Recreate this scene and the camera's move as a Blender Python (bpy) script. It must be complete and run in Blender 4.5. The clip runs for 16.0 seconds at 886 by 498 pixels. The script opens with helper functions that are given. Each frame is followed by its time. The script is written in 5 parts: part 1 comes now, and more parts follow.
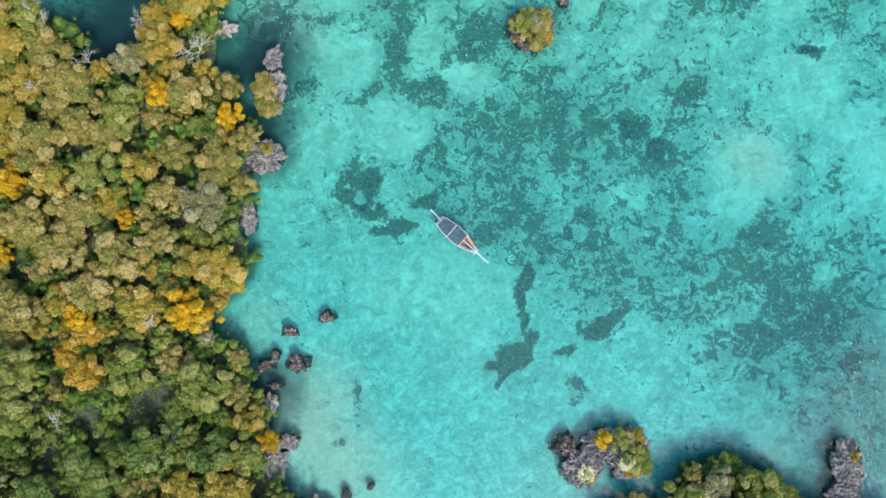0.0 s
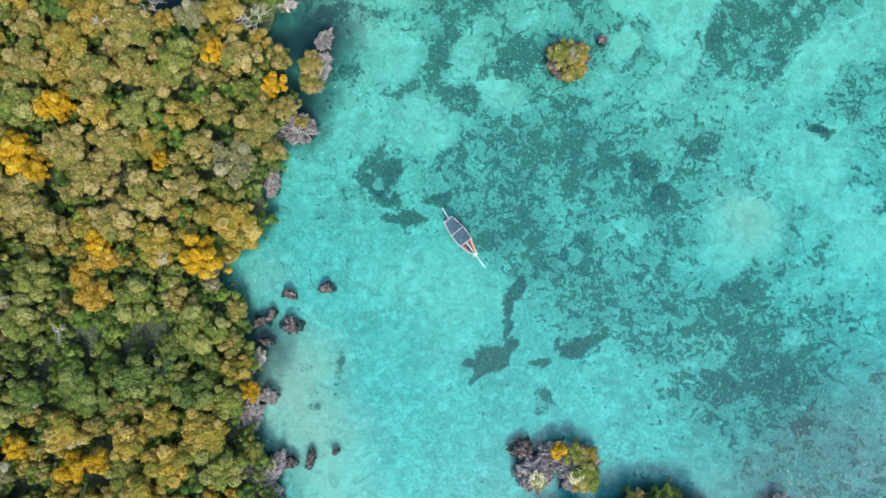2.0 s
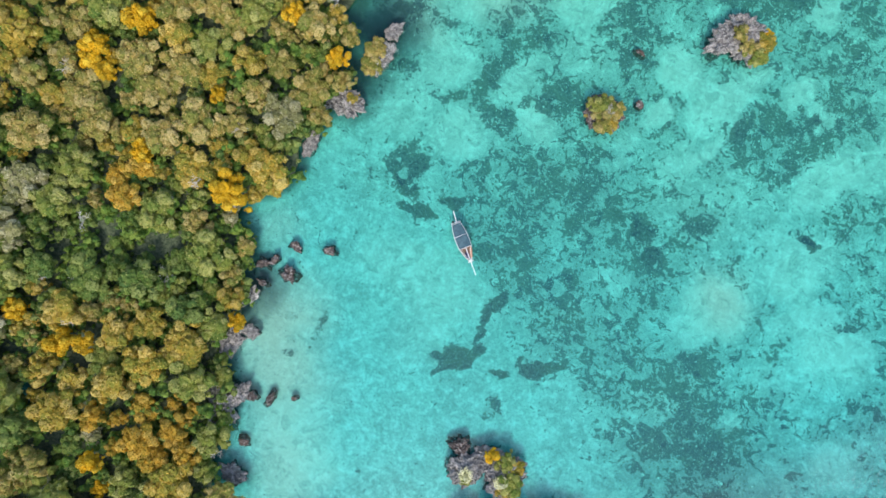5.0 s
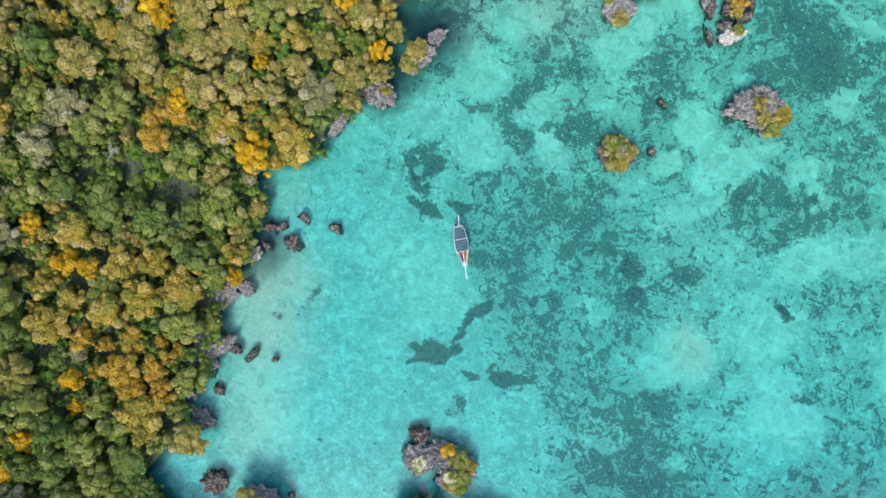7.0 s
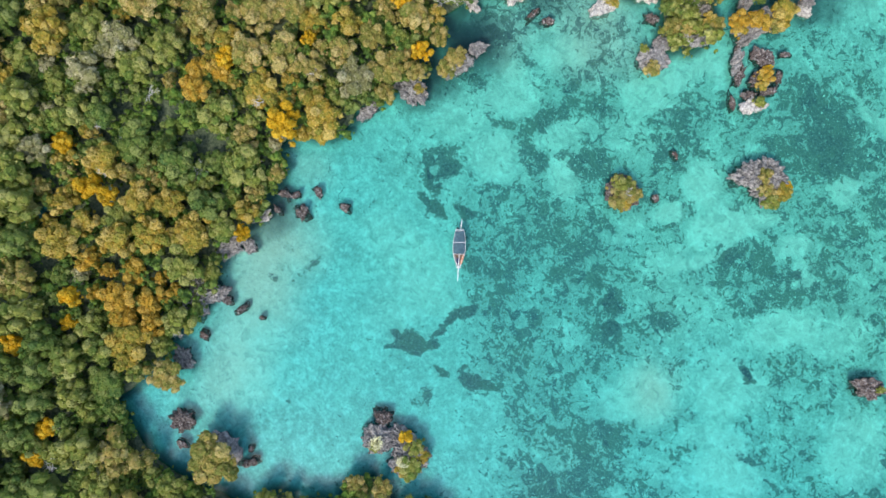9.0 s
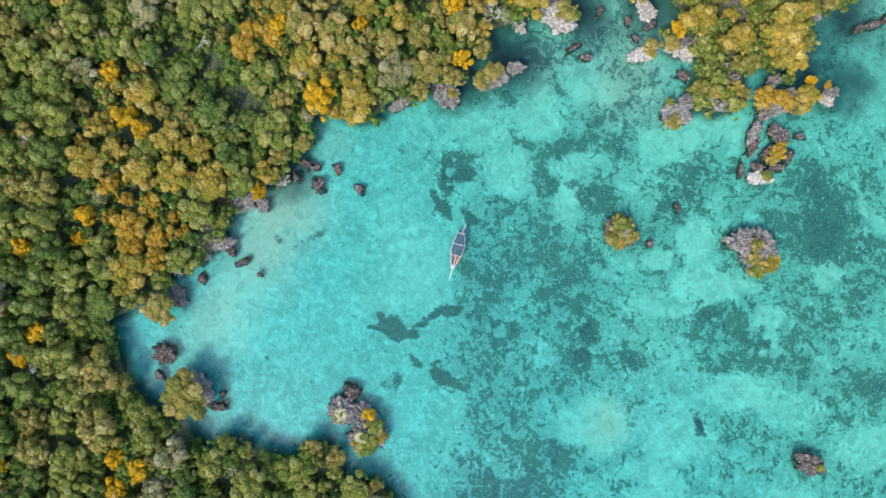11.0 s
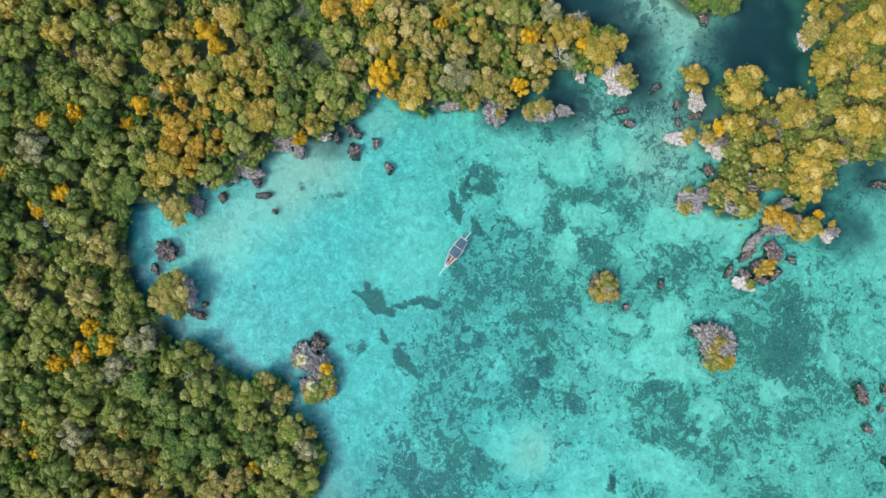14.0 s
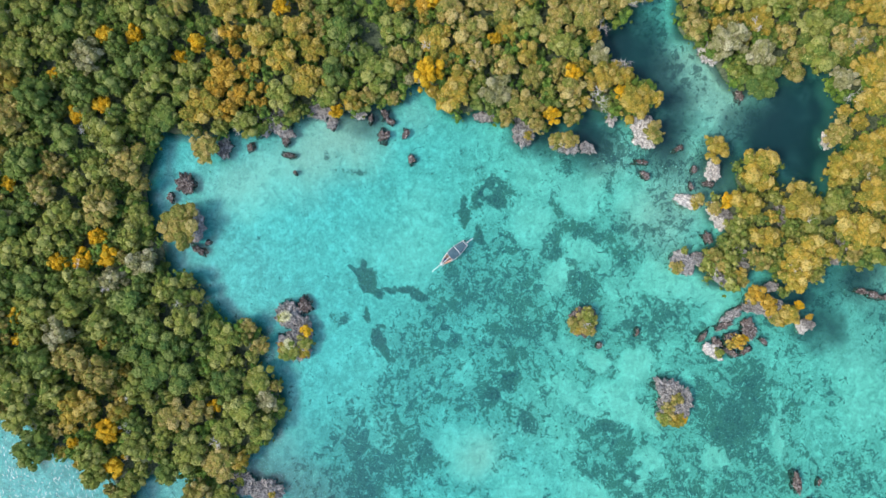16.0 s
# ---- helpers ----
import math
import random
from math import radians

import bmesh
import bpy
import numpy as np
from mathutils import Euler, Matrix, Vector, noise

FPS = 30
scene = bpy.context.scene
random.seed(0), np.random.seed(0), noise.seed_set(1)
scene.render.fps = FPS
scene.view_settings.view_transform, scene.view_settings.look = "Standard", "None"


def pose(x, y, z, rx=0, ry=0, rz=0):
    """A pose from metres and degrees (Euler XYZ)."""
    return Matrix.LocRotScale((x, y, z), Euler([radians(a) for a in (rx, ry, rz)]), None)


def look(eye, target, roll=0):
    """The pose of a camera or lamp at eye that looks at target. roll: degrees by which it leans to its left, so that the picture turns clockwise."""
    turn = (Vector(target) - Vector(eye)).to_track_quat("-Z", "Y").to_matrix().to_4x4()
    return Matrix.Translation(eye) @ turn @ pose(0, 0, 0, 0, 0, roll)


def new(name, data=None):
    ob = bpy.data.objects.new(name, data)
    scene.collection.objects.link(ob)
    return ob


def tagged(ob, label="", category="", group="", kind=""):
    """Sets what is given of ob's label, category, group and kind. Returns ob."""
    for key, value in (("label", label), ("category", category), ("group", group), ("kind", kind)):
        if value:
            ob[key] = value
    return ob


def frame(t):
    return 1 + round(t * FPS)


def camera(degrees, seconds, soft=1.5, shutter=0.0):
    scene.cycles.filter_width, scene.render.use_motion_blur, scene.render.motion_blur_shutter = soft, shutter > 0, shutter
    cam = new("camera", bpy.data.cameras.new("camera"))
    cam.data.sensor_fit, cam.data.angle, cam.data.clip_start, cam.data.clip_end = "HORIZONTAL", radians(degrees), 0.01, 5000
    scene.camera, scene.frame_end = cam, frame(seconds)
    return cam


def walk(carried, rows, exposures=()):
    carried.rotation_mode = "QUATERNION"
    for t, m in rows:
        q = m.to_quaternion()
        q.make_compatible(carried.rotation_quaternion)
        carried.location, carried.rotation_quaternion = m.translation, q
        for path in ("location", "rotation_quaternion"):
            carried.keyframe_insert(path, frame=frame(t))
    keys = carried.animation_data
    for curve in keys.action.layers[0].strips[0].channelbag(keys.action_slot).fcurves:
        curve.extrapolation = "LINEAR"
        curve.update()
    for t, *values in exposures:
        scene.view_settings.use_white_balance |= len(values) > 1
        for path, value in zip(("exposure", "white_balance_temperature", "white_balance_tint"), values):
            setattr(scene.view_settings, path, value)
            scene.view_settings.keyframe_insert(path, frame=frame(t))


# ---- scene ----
cam = camera(72.0, 16.0, soft=1.55)
PATH = [
    (0, pose(-2.74, -1.79, 96.95, 0, 0, 0.15)),
    (1, pose(-2.99, -2.07, 100.10, 0, 0, 5.80)),
    (2, pose(-3.14, -2.32, 103.16, 0, 0, 11.35)),
    (3, pose(-3.19, -2.49, 106.14, 0, 0, 16.88)),
    (4, pose(-3.17, -2.59, 109.04, 0, 0, 22.43)),
    (5, pose(-3.08, -2.61, 111.90, 0, 0, 28.06)),
    (6, pose(-2.94, -2.57, 114.73, 0, 0, 33.78)),
    (7, pose(-2.77, -2.50, 117.56, 0, 0, 39.60)),
    (8, pose(-2.58, -2.41, 120.41, 0, 0, 45.53)),
    (9, pose(-2.38, -2.34, 123.31, 0, 0, 51.56)),
    (10, pose(-2.19, -2.30, 126.28, 0, 0, 57.70)),
    (11, pose(-2.00, -2.29, 129.33, 0, 0, 63.96)),
    (12, pose(-1.82, -2.33, 132.44, 0, 0, 70.35)),
    (13, pose(-1.65, -2.37, 135.62, 0, 0, 76.91)),
    (14, pose(-1.49, -2.39, 138.81, 0, 0, 83.68)),
    (15, pose(-1.32, -2.36, 141.95, 0, 0, 90.70)),
    (16, pose(-1.18, -2.28, 145.00, 0, 0, 98.06)),
]
walk(cam, PATH)

# ---- light ----
SUN_FROM, SUN_UP = -64.0, 52.0
world = bpy.data.worlds.new("world")
scene.world = world
world.use_nodes = True
wn = world.node_tree
sky = wn.nodes.new("ShaderNodeTexSky")
sky.sky_type = "NISHITA"
sky.sun_disc = False
sky.sun_elevation = radians(SUN_UP)
sky.sun_rotation = radians(90 - SUN_FROM)
sky.air_density, sky.dust_density = 1.0, 2.0
wn.links.new(sky.outputs[0], wn.nodes["Background"].inputs[0])
wn.nodes["Background"].inputs[1].default_value = 0.15
sun = new("sun", bpy.data.lights.new("sun", "SUN"))
sun.data.energy = 1.15
sun.data.angle = radians(12)
sun.data.color = (1.0, 0.93, 0.82)
a = radians(SUN_FROM)
sun.matrix_world = look((math.cos(a) * 100, math.sin(a) * 100, 100 * math.tan(radians(SUN_UP))), (0, 0, 0))
scene.view_settings.exposure = 1.05

# ---- materials ----


class Nodes:
    """Short hand for one node material."""

    def __init__(self, name):
        self.mat = bpy.data.materials.new(name)
        self.mat.use_nodes = True
        self.tree = self.mat.node_tree
        self.bsdf = self.tree.nodes["Principled BSDF"]
        self.out = self.tree.nodes["Material Output"]

    def node(self, kind, **inputs):
        n = self.tree.nodes.new(kind)
        for key, value in inputs.items():
            self.put(n.inputs[key.replace("_", " ")], value)
        return n

    def put(self, socket, value):
        if isinstance(value, bpy.types.NodeSocket):
            self.tree.links.new(value, socket)
        else:
            socket.default_value = value

    def where(self):
        return self.tree.nodes.new("ShaderNodeNewGeometry").outputs["Position"]

    def noise(self, scale, detail=4.0, rough=0.6, vector=None, distort=0.0):
        n = self.node("ShaderNodeTexNoise", Scale=scale, Detail=detail, Roughness=rough, Distortion=distort)
        self.put(n.inputs["Vector"], vector or self.where())
        return n.outputs["Fac"]

    def ramp(self, fac, lo, hi, a=0.0, b=1.0):
        n = self.tree.nodes.new("ShaderNodeMapRange")
        n.interpolation_type = "SMOOTHSTEP"
        for i, v in enumerate((fac, lo, hi, a, b)):
            self.put(n.inputs[i], v)
        return n.outputs[0]

    def math(self, op, a, b=0.0, c=0.0):
        n = self.tree.nodes.new("ShaderNodeMath")
        n.operation = op
        for i, v in enumerate((a, b, c)):
            self.put(n.inputs[i], v)
        return n.outputs[0]

    def mix(self, fac, a, b, blend="MIX"):
        n = self.tree.nodes.new("ShaderNodeMix")
        n.data_type, n.blend_type = "RGBA", blend
        self.put(n.inputs[0], fac)
        for i, v in ((6, a), (7, b)):
            self.put(n.inputs[i], v if isinstance(v, bpy.types.NodeSocket) else (*v, 1.0))
        return n.outputs[2]

    def attr(self, name):
        n = self.tree.nodes.new("ShaderNodeAttribute")
        n.attribute_name = name
        return n.outputs["Fac"]

    def bump(self, height, strength=0.5, distance=0.1):
        n = self.node("ShaderNodeBump", Strength=strength, Distance=distance, Height=height)
        self.put(self.bsdf.inputs["Normal"], n.outputs[0])

    def finish(self, colour, rough=0.8, metal=0.0, spec=0.3):
        b = self.bsdf.inputs
        self.put(b["Base Color"], colour if isinstance(colour, bpy.types.NodeSocket) else (*colour, 1.0))
        self.put(b["Roughness"], rough)
        b["Metallic"].default_value = metal
        b["Specular IOR Level"].default_value = spec
        return self.mat


def leaves(name, main, other, old, young=None):
    """Foliage: the tone shifts across the woods, from head to head and from leaf to leaf."""
    m = Nodes(name)
    island = m.tree.nodes.new("ShaderNodeNewGeometry").outputs["Random Per Island"]
    tree = m.tree.nodes.new("ShaderNodeObjectInfo").outputs["Random"]
    young = young or tuple(min(0.8, 1.3 * v + 0.03) for v in main)
    c = m.mix(m.ramp(m.noise(0.85, 3, 0.6), 0.38, 0.60), other, main)
    c = m.mix(m.ramp(m.noise(0.45, 3, 0.6), 0.54, 0.66, 0.0, 0.6), c, old)
    c = m.mix(m.ramp(m.noise(1.1, 2), 0.56, 0.72, 0.0, 0.6), c, young)
    c = m.mix(m.ramp(island, 0.40, 0.0, 0.0, 0.8), c, old)
    c = m.mix(m.ramp(island, 0.58, 1.0, 0.0, 0.8), c, tuple(min(0.8, 1.1 * v + 0.015) for v in young))
    c = m.mix(m.math("MULTIPLY", tree, 0.3), c, tuple(0.62 * v for v in other))
    c = m.mix(m.ramp(m.noise(3.4, 4, 0.7), 0.36, 0.50, 0.5, 0.0), c, tuple(0.55 * v for v in old))
    m.bump(m.noise(3.6, 5, 0.72), 0.8, 0.3)
    mat = m.finish(c, 0.75, 0.0, 0.15)
    glow = m.tree.nodes.new("ShaderNodeBsdfTranslucent")
    m.put(glow.inputs[0], c)
    both = m.tree.nodes.new("ShaderNodeMixShader")
    both.inputs[0].default_value = 0.22
    m.put(both.inputs[1], m.bsdf.outputs[0])
    m.put(both.inputs[2], glow.outputs[0])
    m.put(m.out.inputs["Surface"], both.outputs[0])
    return mat


LEAF = {
    "tan": leaves("leaf_tan", (0.445, 0.325, 0.088), (0.275, 0.265, 0.055), (0.145, 0.205, 0.038), (0.620, 0.490, 0.205)),
    "gold": leaves("leaf_gold", (0.530, 0.350, 0.050), (0.345, 0.285, 0.040), (0.180, 0.225, 0.034), (0.670, 0.505, 0.160)),
    "orange": leaves("leaf_orange", (0.800, 0.450, 0.012), (0.690, 0.410, 0.014), (0.420, 0.300, 0.022), (0.800, 0.540, 0.050)),
    "amber": leaves("leaf_amber", (0.640, 0.360, 0.034), (0.440, 0.290, 0.034), (0.210, 0.215, 0.030), (0.760, 0.500, 0.110)),
    "olive": leaves("leaf_olive", (0.225, 0.280, 0.048), (0.310, 0.315, 0.062), (0.095, 0.180, 0.034), (0.480, 0.460, 0.160)),
    "green": leaves("leaf_green", (0.125, 0.205, 0.036), (0.185, 0.245, 0.046), (0.066, 0.145, 0.040), (0.310, 0.340, 0.100)),
    "fresh": leaves("leaf_fresh", (0.110, 0.240, 0.036), (0.180, 0.280, 0.042), (0.080, 0.165, 0.050), (0.280, 0.370, 0.060)),
    "grey": leaves("leaf_grey", (0.384, 0.356, 0.186), (0.282, 0.282, 0.104), (0.198, 0.208, 0.072), (0.588, 0.554, 0.362)),
}
KINDS = list(LEAF)


def bark_material():
    m = Nodes("bark")
    c = m.mix(m.noise(9.0, 4), (0.16, 0.13, 0.10), (0.30, 0.27, 0.23))
    m.bump(m.noise(20.0, 3), 0.6, 0.03)
    return m.finish(c, 0.9)


def dead_wood_material():
    m = Nodes("dead_wood")
    c = m.mix(m.noise(6.0, 4), (0.42, 0.40, 0.37), (0.66, 0.63, 0.58))
    m.bump(m.noise(25.0, 3), 0.5, 0.02)
    return m.finish(c, 0.85)


def rock_material(name, light, dark, tide, crest=(0.52, 0.50, 0.48)):
    """Coral limestone: pitted, paler above, stained brown towards the tide line."""
    m = Nodes(name)
    z = m.node("ShaderNodeSeparateXYZ", Vector=m.where()).outputs[2]
    pits = m.noise(1.7, 6, 0.72)
    c = m.mix(m.ramp(pits, 0.36, 0.64), dark, light)
    c = m.mix(m.ramp(m.noise(0.7, 3), 0.5, 0.75, 0.0, 0.5), c, tuple(0.6 * v for v in light))
    wet = m.ramp(m.math("ADD", z, m.math("MULTIPLY", m.noise(1.5, 3), 0.5)), 0.30, 0.65, 1.0, 0.0)
    c = m.mix(m.math("MULTIPLY", wet, 0.85), c, tide)
    c = m.mix(m.ramp(m.noise(1.1, 4), 0.58, 0.72, 0.0, 0.35), c, (0.30, 0.25, 0.14))
    c = m.mix(m.ramp(m.noise(2.2, 5, 0.74), 0.52, 0.62, 0.0, 0.8), c, crest)
    m.bump(m.noise(4.0, 6, 0.78), 1.0, 0.28)
    return m.finish(c, 0.9)


BARK = bark_material()
DEAD = dead_wood_material()
GREY_ROCK = rock_material("coral_rock_grey", (0.39, 0.37, 0.345), (0.13, 0.125, 0.12), (0.13, 0.10, 0.085), (0.50, 0.48, 0.435))
PALE_ROCK = rock_material("coral_rock_pale", (0.66, 0.62, 0.55), (0.27, 0.25, 0.23), (0.25, 0.19, 0.15), (0.74, 0.71, 0.65))
BROWN_ROCK = rock_material("coral_rock_brown", (0.19, 0.15, 0.13), (0.045, 0.034, 0.03), (0.10, 0.06, 0.048), (0.44, 0.415, 0.39))


def bed_material():
    """Sand, seagrass, silty ponds with painted shade and, on land, dark litter; the masks are grown on the mesh and
    broken up finely here.
    """
    m = Nodes("sea_bed")
    grass, silt_and_shade, land, pale, milky = (m.attr(n) for n in ("grass", "silt_and_shade", "land", "pale", "milky"))
    big, mid, fine = m.noise(0.14, 4), m.noise(0.47, 6, 0.64, distort=1.0), m.noise(1.9, 4, 0.68)
    sand = m.mix(m.ramp(big, 0.35, 0.65), (0.42, 0.415, 0.38), (0.55, 0.54, 0.485))
    sand = m.mix(m.ramp(m.noise(0.5, 6, 0.72, distort=0.2), 0.42, 0.68, 0.0, 0.72), sand, (0.82, 0.81, 0.745))
    sand = m.mix(m.ramp(m.noise(0.9, 5, 0.7), 0.52, 0.7, 0.0, 0.42), sand, (0.33, 0.33, 0.30))
    sand = m.mix(m.ramp(fine, 0.57, 0.69, 0.0, 0.4), sand, (0.30, 0.30, 0.27))
    grit = m.noise(1.25, 5, 0.78)
    sand = m.mix(m.ramp(grit, 0.52, 0.61, 0.0, 0.38), sand, (0.34, 0.345, 0.32))
    sand = m.mix(m.ramp(grit, 0.46, 0.38, 0.0, 0.38), sand, (0.86, 0.85, 0.78))
    vein = m.math("ABSOLUTE", m.math("SUBTRACT", m.noise(0.42, 4, 0.6, distort=1.2), 0.5))
    sand = m.mix(m.ramp(vein, 0.05, 0.0, 0.0, 0.2), sand, (0.88, 0.87, 0.80))
    sand = m.mix(m.math("MULTIPLY", pale, 0.4), sand, (0.88, 0.80, 0.70))
    sand = m.mix(m.math("MULTIPLY", milky, 0.55), sand, m.mix(mid, (0.48, 0.44, 0.33), (0.68, 0.61, 0.48)))
    film = m.math("ADD", m.math("MAXIMUM", grass, 0.16), m.math("MULTIPLY_ADD", m.noise(0.38, 6, 0.66, distort=0.9), 2.4, -1.2))
    sand = m.mix(m.ramp(film, 0.22, 0.36, 0.0, 0.45), sand, m.mix(m.ramp(m.noise(1.5, 5, 0.7), 0.40, 0.60), (0.23, 0.255, 0.235), (0.40, 0.42, 0.375)))
    weed = m.mix(m.ramp(fine, 0.35, 0.7), (0.085, 0.095, 0.115), (0.20, 0.20, 0.185))
    weed = m.mix(m.ramp(big, 0.42, 0.62, 0.0, 0.6), weed, (0.18, 0.19, 0.155))
    weed = m.mix(m.ramp(m.noise(0.30, 3, 0.55), 0.60, 0.67, 0.0, 0.75), weed, (0.06, 0.072, 0.10))
    weed = m.mix(m.ramp(m.noise(2.3, 3, 0.6), 0.56, 0.66, 0.0, 0.7), weed, (0.36, 0.36, 0.325))
    blotch = m.noise(0.24, 4, 0.6, distort=0.9)
    breakup = m.math("ADD", m.math("MULTIPLY", mid, 2.4), m.math("MULTIPLY", fine, 1.0))
    breakup = m.math("SUBTRACT", m.math("MULTIPLY_ADD", blotch, 0.4, breakup), 1.905)
    mask = m.ramp(m.math("ADD", grass, breakup), 0.45, 0.53)
    mask = m.math("MULTIPLY", mask, m.ramp(grass, 0.6, 1.1, 0.86, 0.97))
    mask = m.math("MULTIPLY", mask, m.math("MAXIMUM", m.ramp(m.noise(1.7, 4, 0.7, distort=0.5), 0.60, 0.68, 1.0, 0.5), m.ramp(grass, 0.75, 0.95)))
    c = m.mix(mask, sand, weed)
    # dark mud of the ponds, also painted as shade in shore channels
    thick = m.math("SUBTRACT", 1.0, m.math("POWER", m.math("SUBTRACT", 1.0, silt_and_shade), 2.6))
    c = m.mix(thick, c, m.mix(mid, (0.030, 0.036, 0.048), (0.062, 0.066, 0.078)))
    litter = m.mix(m.ramp(m.noise(1.8, 5), 0.35, 0.65), (0.05, 0.075, 0.042), (0.12, 0.145, 0.085))
    dry = m.ramp(m.node("ShaderNodeSeparateXYZ", Vector=m.where()).outputs[2], -0.3, -0.05)
    # under water the land colour is a dark grey, painted shade along the shore
    c = m.mix(land, c, m.mix(dry, m.mix(mid, (0.09, 0.085, 0.085), (0.19, 0.18, 0.165)), litter))
    m.bump(m.math("ADD", mid, m.math("MULTIPLY", fine, 0.4)), 0.5, 0.25)
    return m.finish(c, 0.95, 0.0, 0.1)


def water_material():
    """Clear shallow sea: light is tinted on its way in and out; gloss by the angle."""
    m = Nodes("sea_water")
    t = m.tree
    t.nodes.remove(m.bsdf)
    tint = t.nodes.new("ShaderNodeBsdfTransparent")
    north = m.node("ShaderNodeSeparateXYZ", Vector=m.where()).outputs[1]
    east = m.node("ShaderNodeSeparateXYZ", Vector=m.where()).outputs[0]
    north = m.math("SUBTRACT", north, m.math("MULTIPLY", east, 0.4))
    north = m.math("ADD", north, m.math("MULTIPLY", m.noise(0.03, 3), 50.0))
    deep = m.mix(m.ramp(north, -20.0, 75.0), (0.30, 0.87, 0.895), (0.385, 0.90, 0.855))
    m.put(tint.inputs[0], m.mix(m.attr("shallow"), deep, (0.66, 0.93, 0.92)))
    gloss = t.nodes.new("ShaderNodeBsdfGlossy")
    gloss.inputs["Roughness"].default_value = 0.34
    rough_sea = m.ramp(m.attr("open_sea"), 0.2, 1.0)
    ripple = m.math("ADD", m.noise(1.3, 4, 0.6), m.math("MULTIPLY", m.noise(4.0, 3), 0.3))
    bump = m.node("ShaderNodeBump", Strength=m.math("MULTIPLY_ADD", rough_sea, 0.9, 0.1), Distance=0.35, Height=ripple)
    m.put(gloss.inputs["Normal"], bump.outputs[0])
    swell = t.nodes.new("ShaderNodeTexWave")
    swell.wave_type, swell.bands_direction = "BANDS", "X"
    aim = t.nodes.new("ShaderNodeMapping")
    aim.inputs["Rotation"].default_value = (0, 0, radians(-28))
    m.put(aim.inputs["Vector"], m.where())
    m.put(swell.inputs["Vector"], aim.outputs[0])
    for key, value in (("Scale", 0.27), ("Distortion", 5.0), ("Detail", 3.0), ("Detail Scale", 1.4), ("Detail Roughness", 0.6)):
        swell.inputs[key].default_value = value
    crests = m.math("MULTIPLY", m.ramp(swell.outputs["Fac"], 0.45, 0.95), m.ramp(m.noise(0.35, 4, 0.65), 0.40, 0.60))
    fres = m.node("ShaderNodeFresnel", IOR=1.33)
    m.put(fres.inputs["Normal"], bump.outputs[0])
    mix = t.nodes.new("ShaderNodeMixShader")
    m.put(mix.inputs[0], m.math("MULTIPLY", fres.outputs[0], m.math("ADD", 1.0, m.math("MULTIPLY", rough_sea, m.math("MULTIPLY_ADD", crests, 2.0, 0.5)))))
    m.put(mix.inputs[1], tint.outputs[0])
    m.put(mix.inputs[2], gloss.outputs[0])
    m.put(m.out.inputs["Surface"], mix.outputs[0])
    return m.mat


def plain(name, a, b, scale=6.0, rough=0.7, bump=0.3, metal=0.0):
    m = Nodes(name)
    c = m.mix(m.ramp(m.noise(scale, 5), 0.35, 0.65), a, b)
    m.bump(m.noise(scale * 3, 4), bump, 0.02)
    return m.finish(c, rough, metal)


# ---- mesh helpers ----
rng = np.random.default_rng(7)


def mesh_from(name, verts, tris, mats, slots=None, smooth=False):
    """A mesh from arrays of vertices and triangles."""
    me = bpy.data.meshes.new(name)
    verts, tris = np.asarray(verts, np.float32), np.asarray(tris, np.int32)
    me.vertices.add(len(verts))
    me.vertices.foreach_set("co", verts.ravel())
    me.loops.add(tris.size)
    me.loops.foreach_set("vertex_index", tris.ravel())
    me.polygons.add(len(tris))
    k = tris.shape[1]
    me.polygons.foreach_set("loop_start", np.arange(0, tris.size, k, dtype=np.int32))
    me.polygons.foreach_set("loop_total", np.full(len(tris), k, np.int32))
    for mat in mats:
        me.materials.append(mat)
    if slots is not None:
        me.polygons.foreach_set("material_index", np.asarray(slots, np.int32))
    me.polygons.foreach_set("use_smooth", np.full(len(tris), smooth))
    me.update(calc_edges=True)
    return me


def ball(subdivisions):
    bm = bmesh.new()
    bmesh.ops.create_icosphere(bm, subdivisions=subdivisions, radius=1)
    v = np.array([x.co[:] for x in bm.verts])
    f = np.array([[x.index for x in y.verts] for y in bm.faces])
    bm.free()
    return v, f


BALLS = {n: ball(n) for n in (1, 2, 3, 4, 5)}


def join(pieces):
    """Joins (verts, tris) pairs."""
    vs, fs, n = [], [], 0
    for v, f in pieces:
        vs.append(v)
        fs.append(f + n)
        n += len(v)
    return np.concatenate(vs), np.concatenate(fs)


def lattice_noise(x, y, seed):
    """Smooth value noise on the plane, 0 to 1."""
    table = np.random.default_rng(seed).random((256, 256))
    xi, yi = np.floor(x).astype(int), np.floor(y).astype(int)
    fx, fy = x - xi, y - yi
    fx, fy = fx * fx * (3 - 2 * fx), fy * fy * (3 - 2 * fy)
    g = lambda i, j: table[(xi + i) % 256, (yi + j) % 256]
    return (g(0, 0) * (1 - fx) + g(1, 0) * fx) * (1 - fy) + (g(0, 1) * (1 - fx) + g(1, 1) * fx) * fy


def cloudy(x, y, size, seed, octaves=4):
    total, amp, norm = 0, 1.0, 0
    for o in range(octaves):
        total = total + amp * lattice_noise(x / size * 2 ** o + 31.7 * o, y / size * 2 ** o - 17.3 * o, seed + o)
        norm += amp
        amp *= 0.55
    return total / norm


def part(name, me, parent, label=""):
    ob = new(name, me)
    ob.parent = parent
    return tagged(ob, label)


def thing(name, label, category, at=(0, 0, 0), turn=0.0, group="", kind="", me=None):
    ob = new(name, me)
    ob.matrix_basis = pose(*at, 0, 0, turn)
    return tagged(ob, label, category, group, kind)


